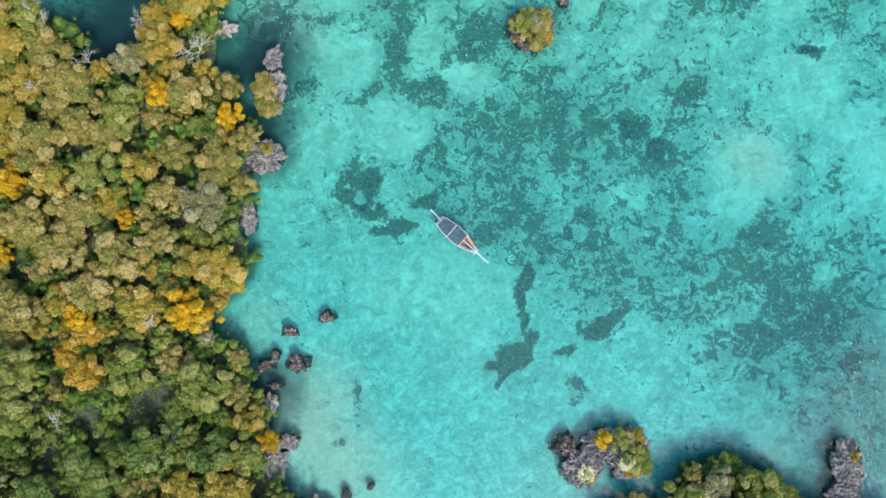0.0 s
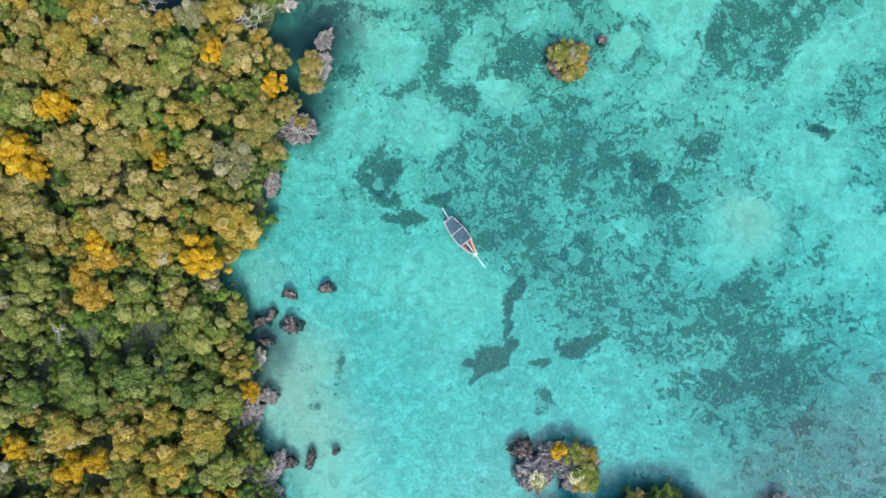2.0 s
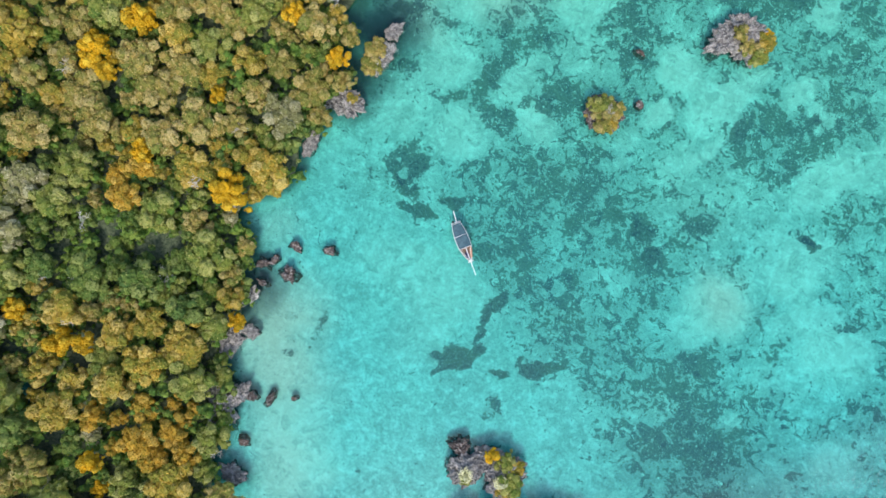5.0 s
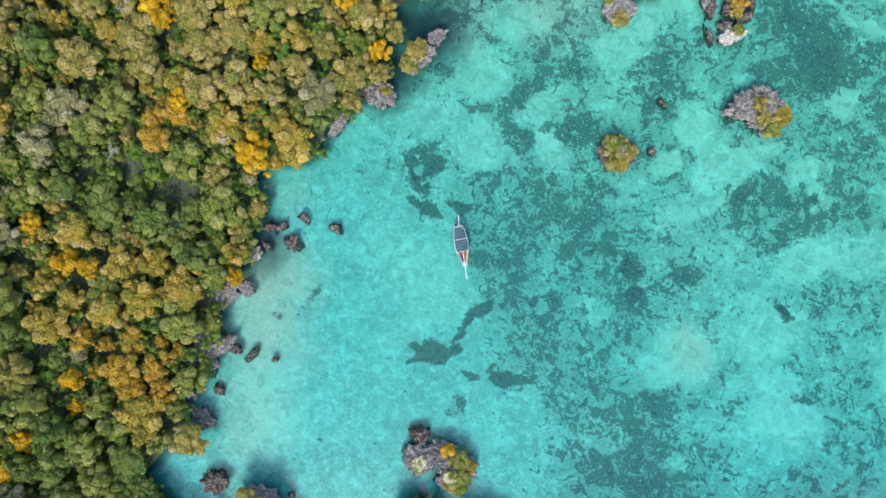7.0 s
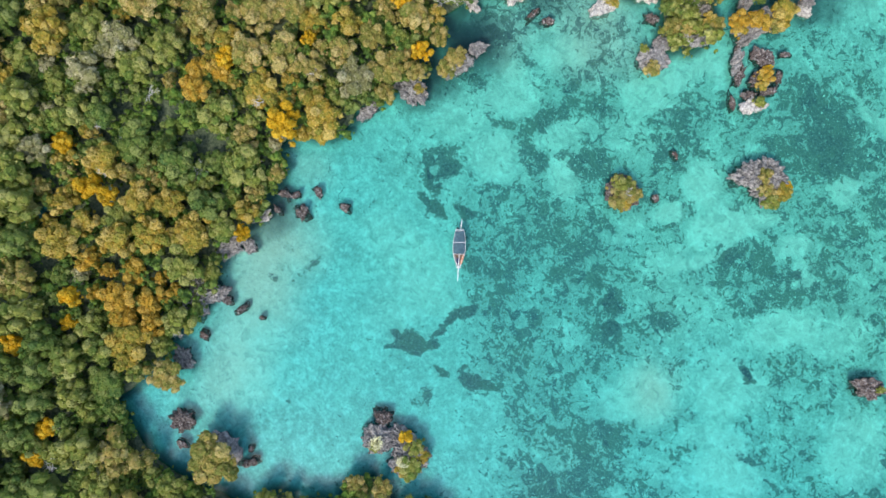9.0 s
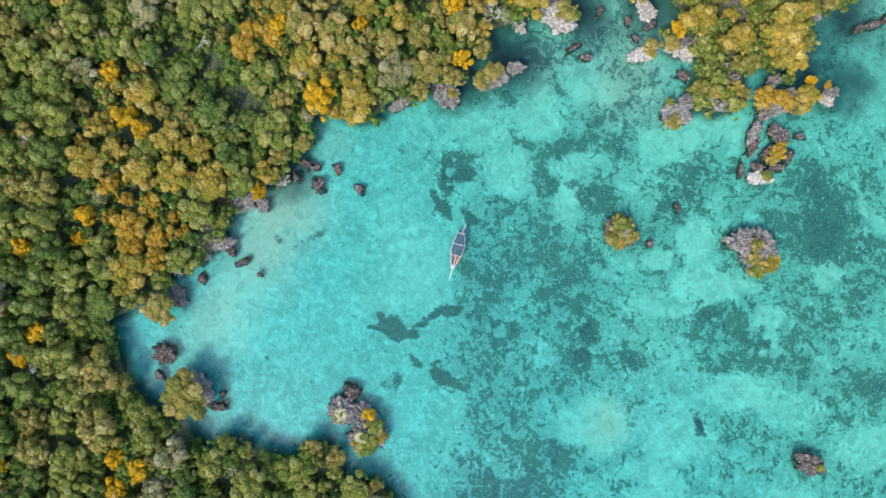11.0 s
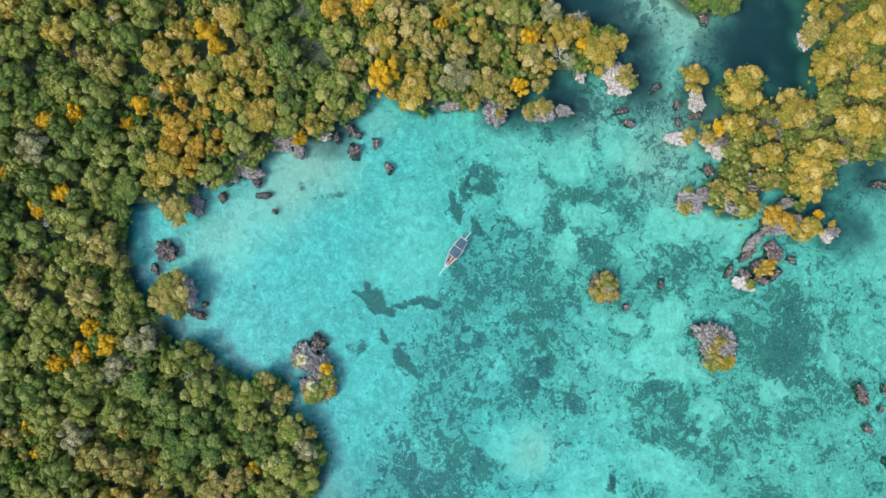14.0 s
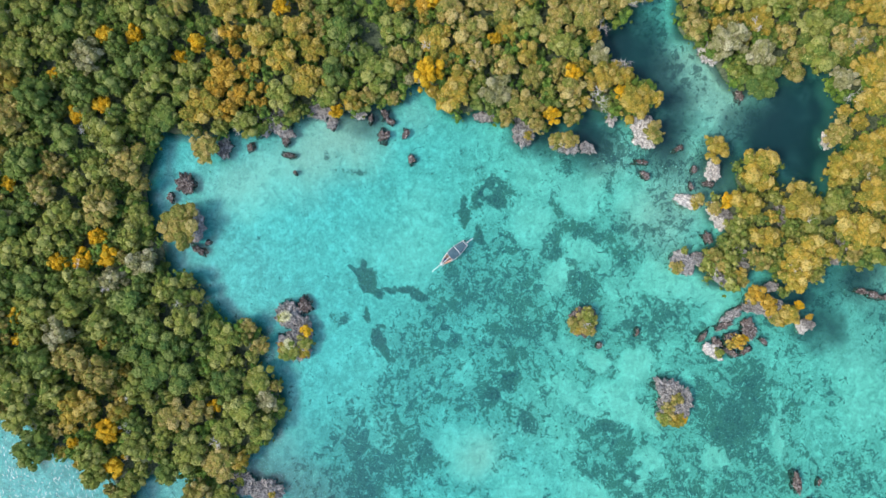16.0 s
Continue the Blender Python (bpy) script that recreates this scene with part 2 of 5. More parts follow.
# ---- plan of the lagoon: overlapping round lobes of land, (x, y, radius) ----
WEST = [
    (-13.8, -111.1, 38.6), (34.8, -79.3, 24.9), (-42.6, -52.9, 18.2), (9.0, -108.7, 38.6), (-52.8, 6.5, 16.3), (-48.6, -27.1, 15.4),
    (-38.4, -75.7, 19.2), (42.6, -52.9, 15.7), (-46.8, 14.9, 14.6), (-24.0, -127.9, 25.5), (-51.6, -4.3, 16.0), (40.2, -66.1, 23.0),
    (26.4, -129.7, 16.7), (-66.0, 29.9, 6.3), (-45.6, -34.9, 17.7), (-36.0, -142.9, 12.3), (-63.0, 20.9, 8.2), (-32.4, -91.3, 23.0),
    (-38.4, -66.7, 20.1), (-44.4, 29.3, 7.3), (28.2, -46.9, 6.6), (22.2, -93.7, 30.3), (42.6, -44.5, 10.8), (-39.0, -52.9, 17.8),
    (41.4, -69.1, 23.2), (-7.2, -114.7, 36.2), (-41.4, -3.1, 8.9), (18.6, -61.9, 5.6), (-52.2, -12.1, 14.3), (46.5, -47.0, 9.7),
    (-51.0, 8.9, 18.4), (10.8, -112.3, 36.1), (-43.2, 38.9, 3.6), (-42.5, 35.0, 5.6), (61.5, -55.0, 12.0), (63.6, -69.6, 12.0), (53.2, -49.5, 8.5), (57.3, -82.7, 10.0),
]
FAR_WEST = [(-36.8, -20.5, 4.4), (-36.2, -26.0, 4.6), (-34.5, -31.0, 4.2), (-90.0, 0.0, 30.0), (-92.0, -48.0, 36.0), (-84.0, 30.0, 16.0), (-75.0, -98.0, 36.0), (-110.0, 60.0, 30.0), (-68.0, -30.0, 20.0), (-66.0, 8.0, 16.0), (-92.0, 90.0, 24.0)]
EAST = [
    (-38.0, 106.5, 20.4), (-17.6, 74.1, 11.2), (-27.8, 100.5, 16.0), (-27.8, 114.9, 14.0), (-53.0, 115.5, 9.6), (-14.6, 80.1, 9.9),
    (-46.4, 95.7, 11.7), (-8.6, 66.3, 6.4), (-27.8, 69.3, 6.2), (-21.2, 123.3, 6.6), (-20.0, 63.3, 4.3), (-42.8, 108.9, 17.9),
    (-5.6, 63.3, 4.7), (-51.8, 84.9, 3.3), (-41.0, 85.5, 3.2), (-22.4, 93.9, 10.7), (-61.4, 122.1, 2.2),
    (-23.6, 78.9, 5.6), (-6.8, 60.3, 3.6), (-9.2, 81.3, 6.0), (-32.0, 90.9, 6.9), (-42.2, 102.9, 17.6), (-33.2, 107.7, 20.4),
    (-58.4, 119.7, 5.0), (-27.8, 66.9, 4.8), (-50.6, 89.1, 6.1), (-18.8, 60.3, 2.3), (-58.0, 101.0, 7.0), (-64.0, 97.0, 6.0), (-59.1, 91.4, 6.0), (-62.4, 96.6, 7.0),
]
NORTH = [
    (-64.8, 65.7, 12.6), (-70.2, 92.7, 10.8), (-73.2, 111.9, 10.7), (-67.2, 81.3, 11.7), (-67.2, 51.9, 8.3), (-60.6, 63.3, 11.7),
    (-71.4, 101.1, 10.8), (-64.2, 68.1, 13.4), (-67.8, 117.9, 4.9), (-81.6, 118.5, 3.0), (-64.2, 60.3, 12.4), (-56.4, 62.7, 8.7),
    (-68.4, 76.5, 10.5), (-71.4, 46.5, 3.4), (-61.8, 48.3, 3.8), (-72.0, 105.9, 10.8), (-70.8, 84.9, 9.3),
]
# small coves cut into the land: (x, y, radius)
COVES = [(65.2, -83.9, 5.8), (68.6, -81.6, 6.8), (70.0, -78.1, 6.8), (67.0, -57.5, 6.4), (68.1, -60.6, 6.0)]
# dark ponds, plus circles that paint shaded channel water: (x, y, radius)
PONDS_AND_SHADE = [
    (-38.5, 46.8, 3.6), (-34.2, 47.4, 2.4), (-43.0, 46.5, 3.0), (-55.6, 33.1, 8.5), (-48.1, 38.0, 7.0), (-47.1, 76.1, 7.0), (-40.1, 75.0, 9.0), (-37.0, 69.5, 5.0), (-38.4, 81.6, 9.0), (-48.0, 82.5, 6.0), (-33.5, 79.5, 5.0),
    (-53.0, 27.0, 6.0), (-33.5, 29.0, 4.0), (-33.5, 17.0, 4.2), (-2.0, 85.0, 2.6), (4.3, 90.1, 2.6), (-3.8, 82.2, 2.6), (-31.5, -23.8, 1.8), (-31.0, 62.0, 3.5), (-7.0, 88.0, 2.5), (-21.0, 90.0, 4.0), (-9.0, 98.0, 2.0),
]
MILKY = [
    (-25.0, -29.0, 8.0, 9.0, 0, 0.95), (-19.0, -37.0, 9.0, 6.0, 0, 0.8), (-33.0, -14.0, 5.0, 4.0, 0, 0.4), (-24.0, 57.0, 8.0, 8.0, 0, 0.55), (-13.0, -48.0, 9.0, 6.0, -30, 0.6), (-8.0, -58.0, 6.0, 7.0, 0, 0.5), (-17.0, 48.0, 7.0, 8.0, 0, 0.7),
    (-53.0, 53.0, 7.0, 9.0, 0, 0.9), (-8.0, 52.0, 6.0, 5.0, 0, 0.4), (-12.0, 102.0, 10.0, 8.0, 0, 0.5), (-28.0, 34.0, 6.0, 4.0, 0, 0.5), (-46.0, 57.0, 9.0, 11.0, 0, 0.8), (-30.0, 48.0, 7.0, 9.0, 0, 0.5), (46.5, 12.4, 5.2, 5.4, 0, 0.6),
]

# seagrass beds and bare sand: (x, y, half length, half width, turn, strength)
PATCHES_A = [
    (-16.4, 10.4, 1.9, 2.1, 0, 0.62), (-14.5, 8.1, 1.6, 2.9, 0, 0.78), (-18.4, 7.0, 2.3, 1.1, 30, 0.6),
    (-15.9, 4.7, 3.2, 0.9, -25, 1.1), (-9.9, 1.7, 2.9, 1.4, 15, 1.4), (-13.0, 1.0, 1.6, 0.7, 10, 1.0),
    (-12.4, 4.3, 0.7, 1.3, 0, 1.2), (-18.6, 9.4, 1.1, 2.7, 20, 0.55), (-5.6, 5.5, 2.7, 1.1, 10, 1.3),
    (10.2, -6.7, 1.2, 3.1, -20, 1.1), (9.8, -9.6, 0.8, 2.3, 10, 1.1), (10.3, -13.0, 0.6, 2.6, -5, 0.95),
    (9.0, -18.9, 3.1, 2.2, 20, 1.3), (11.6, -16.6, 0.9, 2.3, 0, 1.2), (6.6, -20.3, 2.3, 0.7, 0, 1.1),
    (6.8, -22.8, 0.8, 2.4, -35, 0.8),
]
PATCHES_B = [
    (24.4, -12.5, 4.0, 0.95, 40, 1.1), (22.2, -15.0, 1.9, 1.5, 20, 1.3), (19.4, -13.9, 0.5, 1.4, 20, 0.9),
    (17.0, -18.6, 2.2, 0.7, 25, 0.9), (19.0, -24.3, 2.1, 2.3, 0, 0.62), (27.9, 17.5, 2.0, 1.6, 0, 1.1),
    (31.8, 14.1, 1.7, 1.8, 0, 1.1), (22.5, 18.0, 1.4, 0.7, 0, 1.0), (56.3, 30.6, 2.0, 0.9, 0, 1.0),
    (-16.2, -26.4, 0.8, 3.8, 0, 0.62), (-19.3, -33.0, 1.6, 0.7, 10, 0.6), (-29.5, 33.8, 4.3, 1.4, 20, 0.7),
    (-28.6, 35.9, 1.8, 1.1, 0, 0.7), (5.0, 2.8, 6.4, 3.8, 0, 0.40), (3.6, -1.2, 3.6, 2.7, 0, 0.38), (11.0, 4.5, 5.0, 3.0, 20, 0.36),
    (36.0, 23.6, 1.6, 2.3, 20, 0.7),
]
PATCHES_C = [
    (35.2, 42.0, 2.7, 1.6, 52, 0.75), (42.4, 47.0, 2.2, 1.1, 32, 0.75), (46.6, 50.1, 2.0, 1.0, 77, 0.75), (28.2, 17.4, 2.1, 1.8, 67, 0.72),
    (56.7, 29.9, 0.7, 1.6, 82, 0.8), (15.9, 13.6, 2.0, 0.9, 87, 0.7), (-12.8, 46.3, 1.5, 1.1, 67, 0.7),
]
PATCHES = PATCHES_A + PATCHES_B + PATCHES_C
FIELDS_A = [
    (35.6, 40.5, 3.0, 1.6, -82, 1.0), (39.1, 47.5, 1.9, 3.5, -62, 1.0), (45.5, 49.7, 2.7, 1.3, -82, 0.8),
    (17.8, 93.2, 5.4, 5.6, -82, 0.7), (27.6, 81.1, 6.7, 8.0, -82, 0.8), (40.5, 85.6, 5.4, 5.4, -82, 0.6),
    (21.7, 74.8, 6.7, 6.7, -82, 0.8), (34.2, 72.5, 10.7, 8.0, -82, 0.75), (27.4, 63.4, 3.4, 6.0, -82, 0.8),
    (7.2, 52.5, 8.0, 4.7, -62, 0.85), (15.8, 49.6, 5.4, 2.7, -82, 0.6), (17.2, 68.8, 6.7, 2.4, -82, 0.3),
]
FIELDS_B = [
    (19.1, 6.7, 24.1, 14.8, -82, 0.4), (41.2, 3.1, 24.1, 13.4, -82, 0.55), (47.8, -15.0, 12.1, 9.4, -82, 0.6),
    (56.5, -19.2, 8.0, 6.7, -82, 0.6), (22.0, 24.8, 16.1, 14.8, -82, 0.55), (40.2, 30.0, 16.1, 12.1, -82, 0.5),
    (27.3, 44.5, 12.1, 13.4, -82, 0.5), (45.5, 49.7, 13.4, 8.0, -82, 0.5), (0.5, 13.6, 13.4, 8.0, -82, 0.6),
    (-6.5, 24.8, 12.1, 6.7, -62, 0.6), (-17.3, 24.7, 12.1, 5.4, 48, 0.5), (-7.0, 38.3, 8.0, 8.0, -82, 0.5),
    (-31.7, 40.3, 8.0, 8.0, -82, 0.7), (-23.3, 48.2, 6.7, 5.4, -82, 0.5), (6.1, 60.5, 5.4, 8.0, -82, 0.3),
]
FIELDS_C = [
    (3.1, 28.6, 7.0, 9.0, 10, 0.75), (10.1, 11.9, 7.0, 6.0, 0, 0.4),
    (25.6, 32.6, 13.5, 7.2, 0, 0.55), (39.1, 32.7, 10.8, 5.4, 0, 0.6), (-5.1, 32.5, 6.3, 5.4, 0, 0.5),
    (-8.7, 26.2, 4.5, 3.6, -20, 0.7), (-1.5, 22.6, 7.2, 3.2, -25, 0.6), (13.0, 21.7, 11.7, 8.1, 0, 0.6),
    (25.7, 8.2, 12.6, 9.9, 0, 0.58), (7.6, 10.9, 9.9, 7.2, 0, 0.4), (45.5, -9.5, 12.0, 7.2, 0, 0.35),
    (54.6, -12.4, 10.8, 10.8, 0, 0.65), (61.9, -23.2, 9.0, 10.8, 0, 0.6), (61.8, 3.8, 9.0, 4.5, 0, 0.45),
    (47.4, -1.6, 6.3, 3.6, 0, 0.6), (-23.1, 21.6, 5.4, 5.4, 0, 0.42), (37.5, -25.1, 10.8, 4.6, 0, 0.45), (41.0, -19.0, 9.0, 6.0, 10, 0.55),
    (-16.7, -5.4, 8.1, 3.6, 30, 0.75), (-22.0, 1.0, 7.0, 5.0, 0, 0.7),
]
FIELDS = FIELDS_A + FIELDS_B + FIELDS_C
SANDS_A = [
    (39.3, 28.4, 13.0, 8.0, 20, -0.3),
    (46.4, 11.2, 6.0, 5.8, 0, -1.0), (44.6, 4.9, 4.0, 2.2, 0, -0.4), (-7.0, -49.0, 9.0, 6.0, -60, -0.8), (-12.0, -43.0, 7.0, 4.0, -60, -0.6), (52.7, 24.6, 5.4, 5.4, 0, -0.45),
    (65.8, 15.6, 4.1, 6.3, 0, -0.8), (2.1, 25.3, 4.1, 3.6, 0, -0.6), (-6.9, 19.0, 5.4, 4.5, 20, -0.4),
    (-3.3, 30.7, 3.6, 4.5, 20, -0.4), (47.5, -32.3, 5.4, 4.5, 0, -0.6), (18.4, 27.2, 1.4, 1.8, 0, -0.5),
    (-17.7, 28.9, 5.4, 5.4, 0, -0.35), (30.2, -15.2, 5.4, 3.6, 0, -0.25), (-3.2, -9.0, 13.5, 5.4, 0, -0.6),
    (0.5, -16.2, 5.4, 8.1, 0, -0.5), (34.8, -19.7, 8.1, 4.5, 20, -0.15),
]
SANDS_B = [
    (6.4, 97.1, 8.0, 8.0, -82, -0.5), (19.2, 102.9, 6.7, 9.4, -82, -0.5), (2.5, 66.7, 4.0, 8.0, -82, -0.5),
    (31.3, 83.6, 1.1, 8.0, -82, -0.6), (1.2, 57.1, 8.0, 4.0, -82, -0.5), (3.4, 41.1, 4.0, 5.4, -82, -0.4),
    (30.3, 42.2, 5.4, 5.4, -82, -0.5), (-22.4, 41.6, 5.4, 4.0, -82, -0.3), (82.2, 37.9, 6.9, 8.0, 51, -0.8),
    (55.4, 22.6, 8.0, 4.6, 51, -0.2), (71.9, 13.9, 6.9, 5.7, 51, -0.5), (-11.1, -45.1, 9.0, 5.0, -30, -0.7),
]
WEEDS_A = [
    (-4.0, 23.0, 2.2, 6.1, 67, 0.9), (-9.9, 31.1, 7.3, 1.7, 87, 0.9), (-12.1, 40.0, 3.1, 1.7, 87, 0.9),
    (-22.7, 33.8, 1.8, 3.1, 67, 0.5), (-24.5, 23.3, 1.8, 1.5, 67, 0.6), (-14.3, 22.3, 3.1, 1.2, 67, 0.6),
    (1.6, 31.6, 4.9, 3.1, 67, 0.7), (-4.4, 14.2, 5.5, 2.2, 57, 0.65), (5.0, 4.9, 7.3, 7.3, 67, 0.45),
    (8.3, 12.8, 4.9, 3.1, 67, 0.6), (15.9, 13.6, 2.2, 1.5, 87, 1), (22.3, 17.5, 1.2, 2.2, 67, 0.9),
    (28.2, 17.4, 2.4, 2.2, 67, 1), (32.0, 13.8, 2.2, 2.2, 67, 0.9), (12.0, 2.6, 1.8, 1.5, 67, 0.9),
]
WEEDS_B = [
    (19.9, 3.9, 1.8, 1.5, 67, 0.8), (6.8, 53.3, 5.5, 5.5, 67, 0.85), (-12.8, 46.3, 1.8, 1.2, 67, 1),
    (30.3, 71.3, 8.6, 6.1, 67, 0.85), (17.4, 75.4, 4.9, 3.1, 67, 0.7), (23.0, 74.4, 4.9, 3.7, 67, 0.6),
    (35.2, 42.0, 3.1, 2.0, 52, 1), (42.6, 46.9, 2.7, 1.6, 32, 1), (46.5, 49.9, 2.4, 1.5, 77, 1),
    (39.9, 50.0, 5.5, 3.1, 67, 0.6), (44.0, 62.9, 6.1, 7.3, 67, 0.6), (45.6, 72.9, 4.9, 4.9, 67, 0.55),
    (64.1, 66.4, 6.1, 3.7, 67, 0.75), (64.1, 58.4, 1.8, 1.5, 67, 0.9), (47.8, 43.4, 7.3, 3.1, 67, 0.7),
]
WEEDS_C = [
    (53.8, 56.1, 4.3, 3.1, 67, 0.75), (56.6, 29.7, 1.0, 1.7, 82, 1), (60.8, 36.5, 2.4, 2.2, 67, 0.6),
    (43.2, -8.5, 7.3, 4.9, 67, 0.75), (48.2, -6.0, 2.4, 2.2, 67, 1), (49.2, 0.9, 3.1, 1.8, 77, 1),
    (48.5, -14.8, 7.3, 3.1, 67, 0.75), (34.0, -11.3, 2.4, 3.1, 67, 0.7), (22.7, -6.6, 4.9, 9.8, 67, 0.25),
    (36.7, 23.4, 4.3, 3.7, 67, 0.6), (12.8, 20.2, 6.1, 3.7, 67, 0.6), (12.3, 44.3, 3.7, 3.1, 67, 0.6),
]
WEEDS_D = [
    (57.0, -11.4, 6.6, 4.6, 22, 0.7), (47.6, 0.8, 2.6, 2.0, 22, 0.8), (52.0, -4.6, 2.6, 1.4, 22, 0.9), (68.3, 18.7, 5.1, 0.7, 27, 0.8), (38.0, -4.3, 6.1, 4.1, 22, 0.45),
    (41.4, -17.8, 3.1, 1.4, 32, 0.5), (4.2, 10.5, 6.1, 2.6, 12, 0.6), (7.6, 18.5, 4.1, 6.1, 82, 0.6), (47.1, -18.2, 4.1, 2.0, 22, 0.5),
]
WEEDS = WEEDS_A + WEEDS_B + WEEDS_C + WEEDS_D
SHOALS_A = [
    (-10.9, 17.6, 4.9, 4.9, 67, -0.7), (1.1, 25.6, 2.7, 3.7, 67, -0.9), (-19.6, 28.5, 4.3, 6.1, 67, -0.6),
    (-18.2, 41.3, 4.9, 3.1, 67, -0.6), (-5.0, 31.7, 6.1, 2.4, 67, -0.6), (-21.2, 18.6, 7.3, 4.9, 67, -0.5),
    (-1.2, 48.7, 4.9, 3.7, 67, -0.7), (-0.7, 57.8, 7.3, 3.1, 77, -0.9), (3.3, 64.1, 2.4, 3.7, 67, -0.8),
    (20.4, 38.3, 2.7, 2.4, 67, -0.98), (20.9, 47.4, 4.3, 4.9, 67, -0.9), (29.5, 45.7, 7.3, 3.7, 67, -0.9),
    (33.8, 51.2, 4.9, 1.8, 72, -0.98), (32.1, 36.0, 4.9, 1.2, 67, -0.98), (39.5, 69.4, 3.1, 3.1, 67, -0.9),
]
SHOALS_B = [
    (41.6, 53.9, 3.7, 2.4, 67, -0.9), (47.2, 51.6, 2.4, 3.1, 67, -0.7), (32.3, 83.1, 4.3, 0.7, 17, -0.98),
    (60.2, 16.2, 4.9, 2.4, 67, -0.7), (57.5, 25.3, 7.3, 4.9, 67, -0.7), (53.7, 41.5, 7.3, 3.7, 67, -0.8),
    (62.0, 48.7, 7.3, 3.7, 67, -0.5), (76.1, 60.0, 7.3, 4.9, 67, -0.6), (43.4, 4.6, 3.1, 3.7, 67, -0.5),
    (27.4, 31.3, 4.9, 3.1, 67, -0.5), (17.5, 31.5, 3.7, 1.8, 67, -0.5),
]
SHOALS_D = [
    (70.6, 14.7, 5.6, 4.1, 22, -0.9), (80.0, -4.1, 4.6, 4.6, 22, -0.85), (59.0, -5.6, 1.8, 1.2, 22, -0.8), (44.0, -10.7, 4.6, 3.1, 22, -0.4), (27.4, 6.8, 4.1, 2.6, 22, -0.4), (63.9, 5.3, 6.1, 3.6, 22, -0.35),
]
SANDS = SANDS_A + SANDS_B + SHOALS_A + SHOALS_B + SHOALS_D


def lobes(x, y, rows):
    d = np.full(np.shape(x), -1e9)
    for cx, cy, r in rows:
        d = np.maximum(d, r - np.hypot(x - cx, y - cy))
    return d


def land_at(x, y):
    """Metres inside the shore (negative: out at sea), with a ragged edge."""
    d = np.maximum(np.maximum(lobes(x, y, WEST), lobes(x, y, FAR_WEST)), np.maximum(lobes(x, y, EAST), lobes(x, y, NORTH)))
    d = np.minimum(np.minimum(d, 123 - np.hypot(x, y)), -lobes(x, y, COVES))
    return d + (cloudy(x, y, 5.0, 3) - 0.5) * 2.0


def ovals(x, y, rows, sharp):
    """Cover by soft ovals: the strongest wins, overlaps add a little."""
    keep = np.ones(np.shape(x))
    for cx, cy, a, b, turn, s in rows:
        t = radians(turn)
        u = ((x - cx) * math.cos(t) + (y - cy) * math.sin(t)) / a
        v = (-(x - cx) * math.sin(t) + (y - cy) * math.cos(t)) / b
        q = np.hypot(u, v)
        keep = keep * (1 - min(abs(s), 0.98) * np.clip((1.0 - q) * sharp + 0.5, 0, 1))
    return 1 - keep


def strongest(x, y, rows):
    """The strongest of the soft ovals at each place."""
    best = np.zeros(np.shape(x))
    for row in rows:
        best = np.maximum(best, ovals(x, y, [row], 1.1))
    return best


def warped(x, y, size, amount):
    return (x + (cloudy(x, y, size, 40) - 0.5) * amount, y + (cloudy(x, y, size, 50) - 0.5) * amount)


def sand_at(x, y):
    return ovals(*warped(*warped(x, y, 3.5, 3.4), 1.3, 1.5), SANDS, 2.0)


def grass_at(x, y):
    wx, wy = warped(x, y, 3.5, 4.0)
    fields = strongest(wx, wy, FIELDS)
    px, py = warped(x, y, 2.6, 2.4)
    patch = ovals(*warped(px, py, 0.9, 1.1), PATCHES, 1.5) ** 1.3
    sand = sand_at(x, y)
    weeds = strongest(*warped(*warped(x, y, 3.5, 2.6), 1.4, 1.4), WEEDS)
    reef = np.clip((y + 0.52 * x + 9) / 16, 0, 1)
    g = 0.08 + 0.245 * reef + 0.17 * fields + 0.35 * weeds + (cloudy(x, y, 10.0, 60) - 0.5) * 0.35 * reef
    g += 0.02 * np.clip((y - 15) / 20, 0, 1) + (cloudy(x, y, 5.0, 65) - 0.5) * 0.45 * np.clip((y - 25) / 15, 0, 1) * np.clip((x + 30) / 20, 0, 1)
    g = g * (1 - 0.8 * sand * (1 - 0.5 * weeds)) - 0.12 * sand
    return np.maximum(g, 1.3 * patch)


def bed_height(x, y, land, grass):
    rise = np.clip((land + 1.2) / 4.0, 0, 1)
    rise = rise * rise * (3 - 2 * rise)
    return -1.5 + 2.1 * rise + (cloudy(x, y, 14, 70) - 0.5) * 0.5 + np.clip(grass, 0, 1) * 0.12


def axis(lo, hi, step, far):
    inner = np.arange(lo, hi + step, step)
    grow = step * np.cumsum(1.35 ** np.arange(1, 40))
    grow = grow[grow < far]
    return np.concatenate([lo - grow[::-1], inner, inner[-1] + grow])


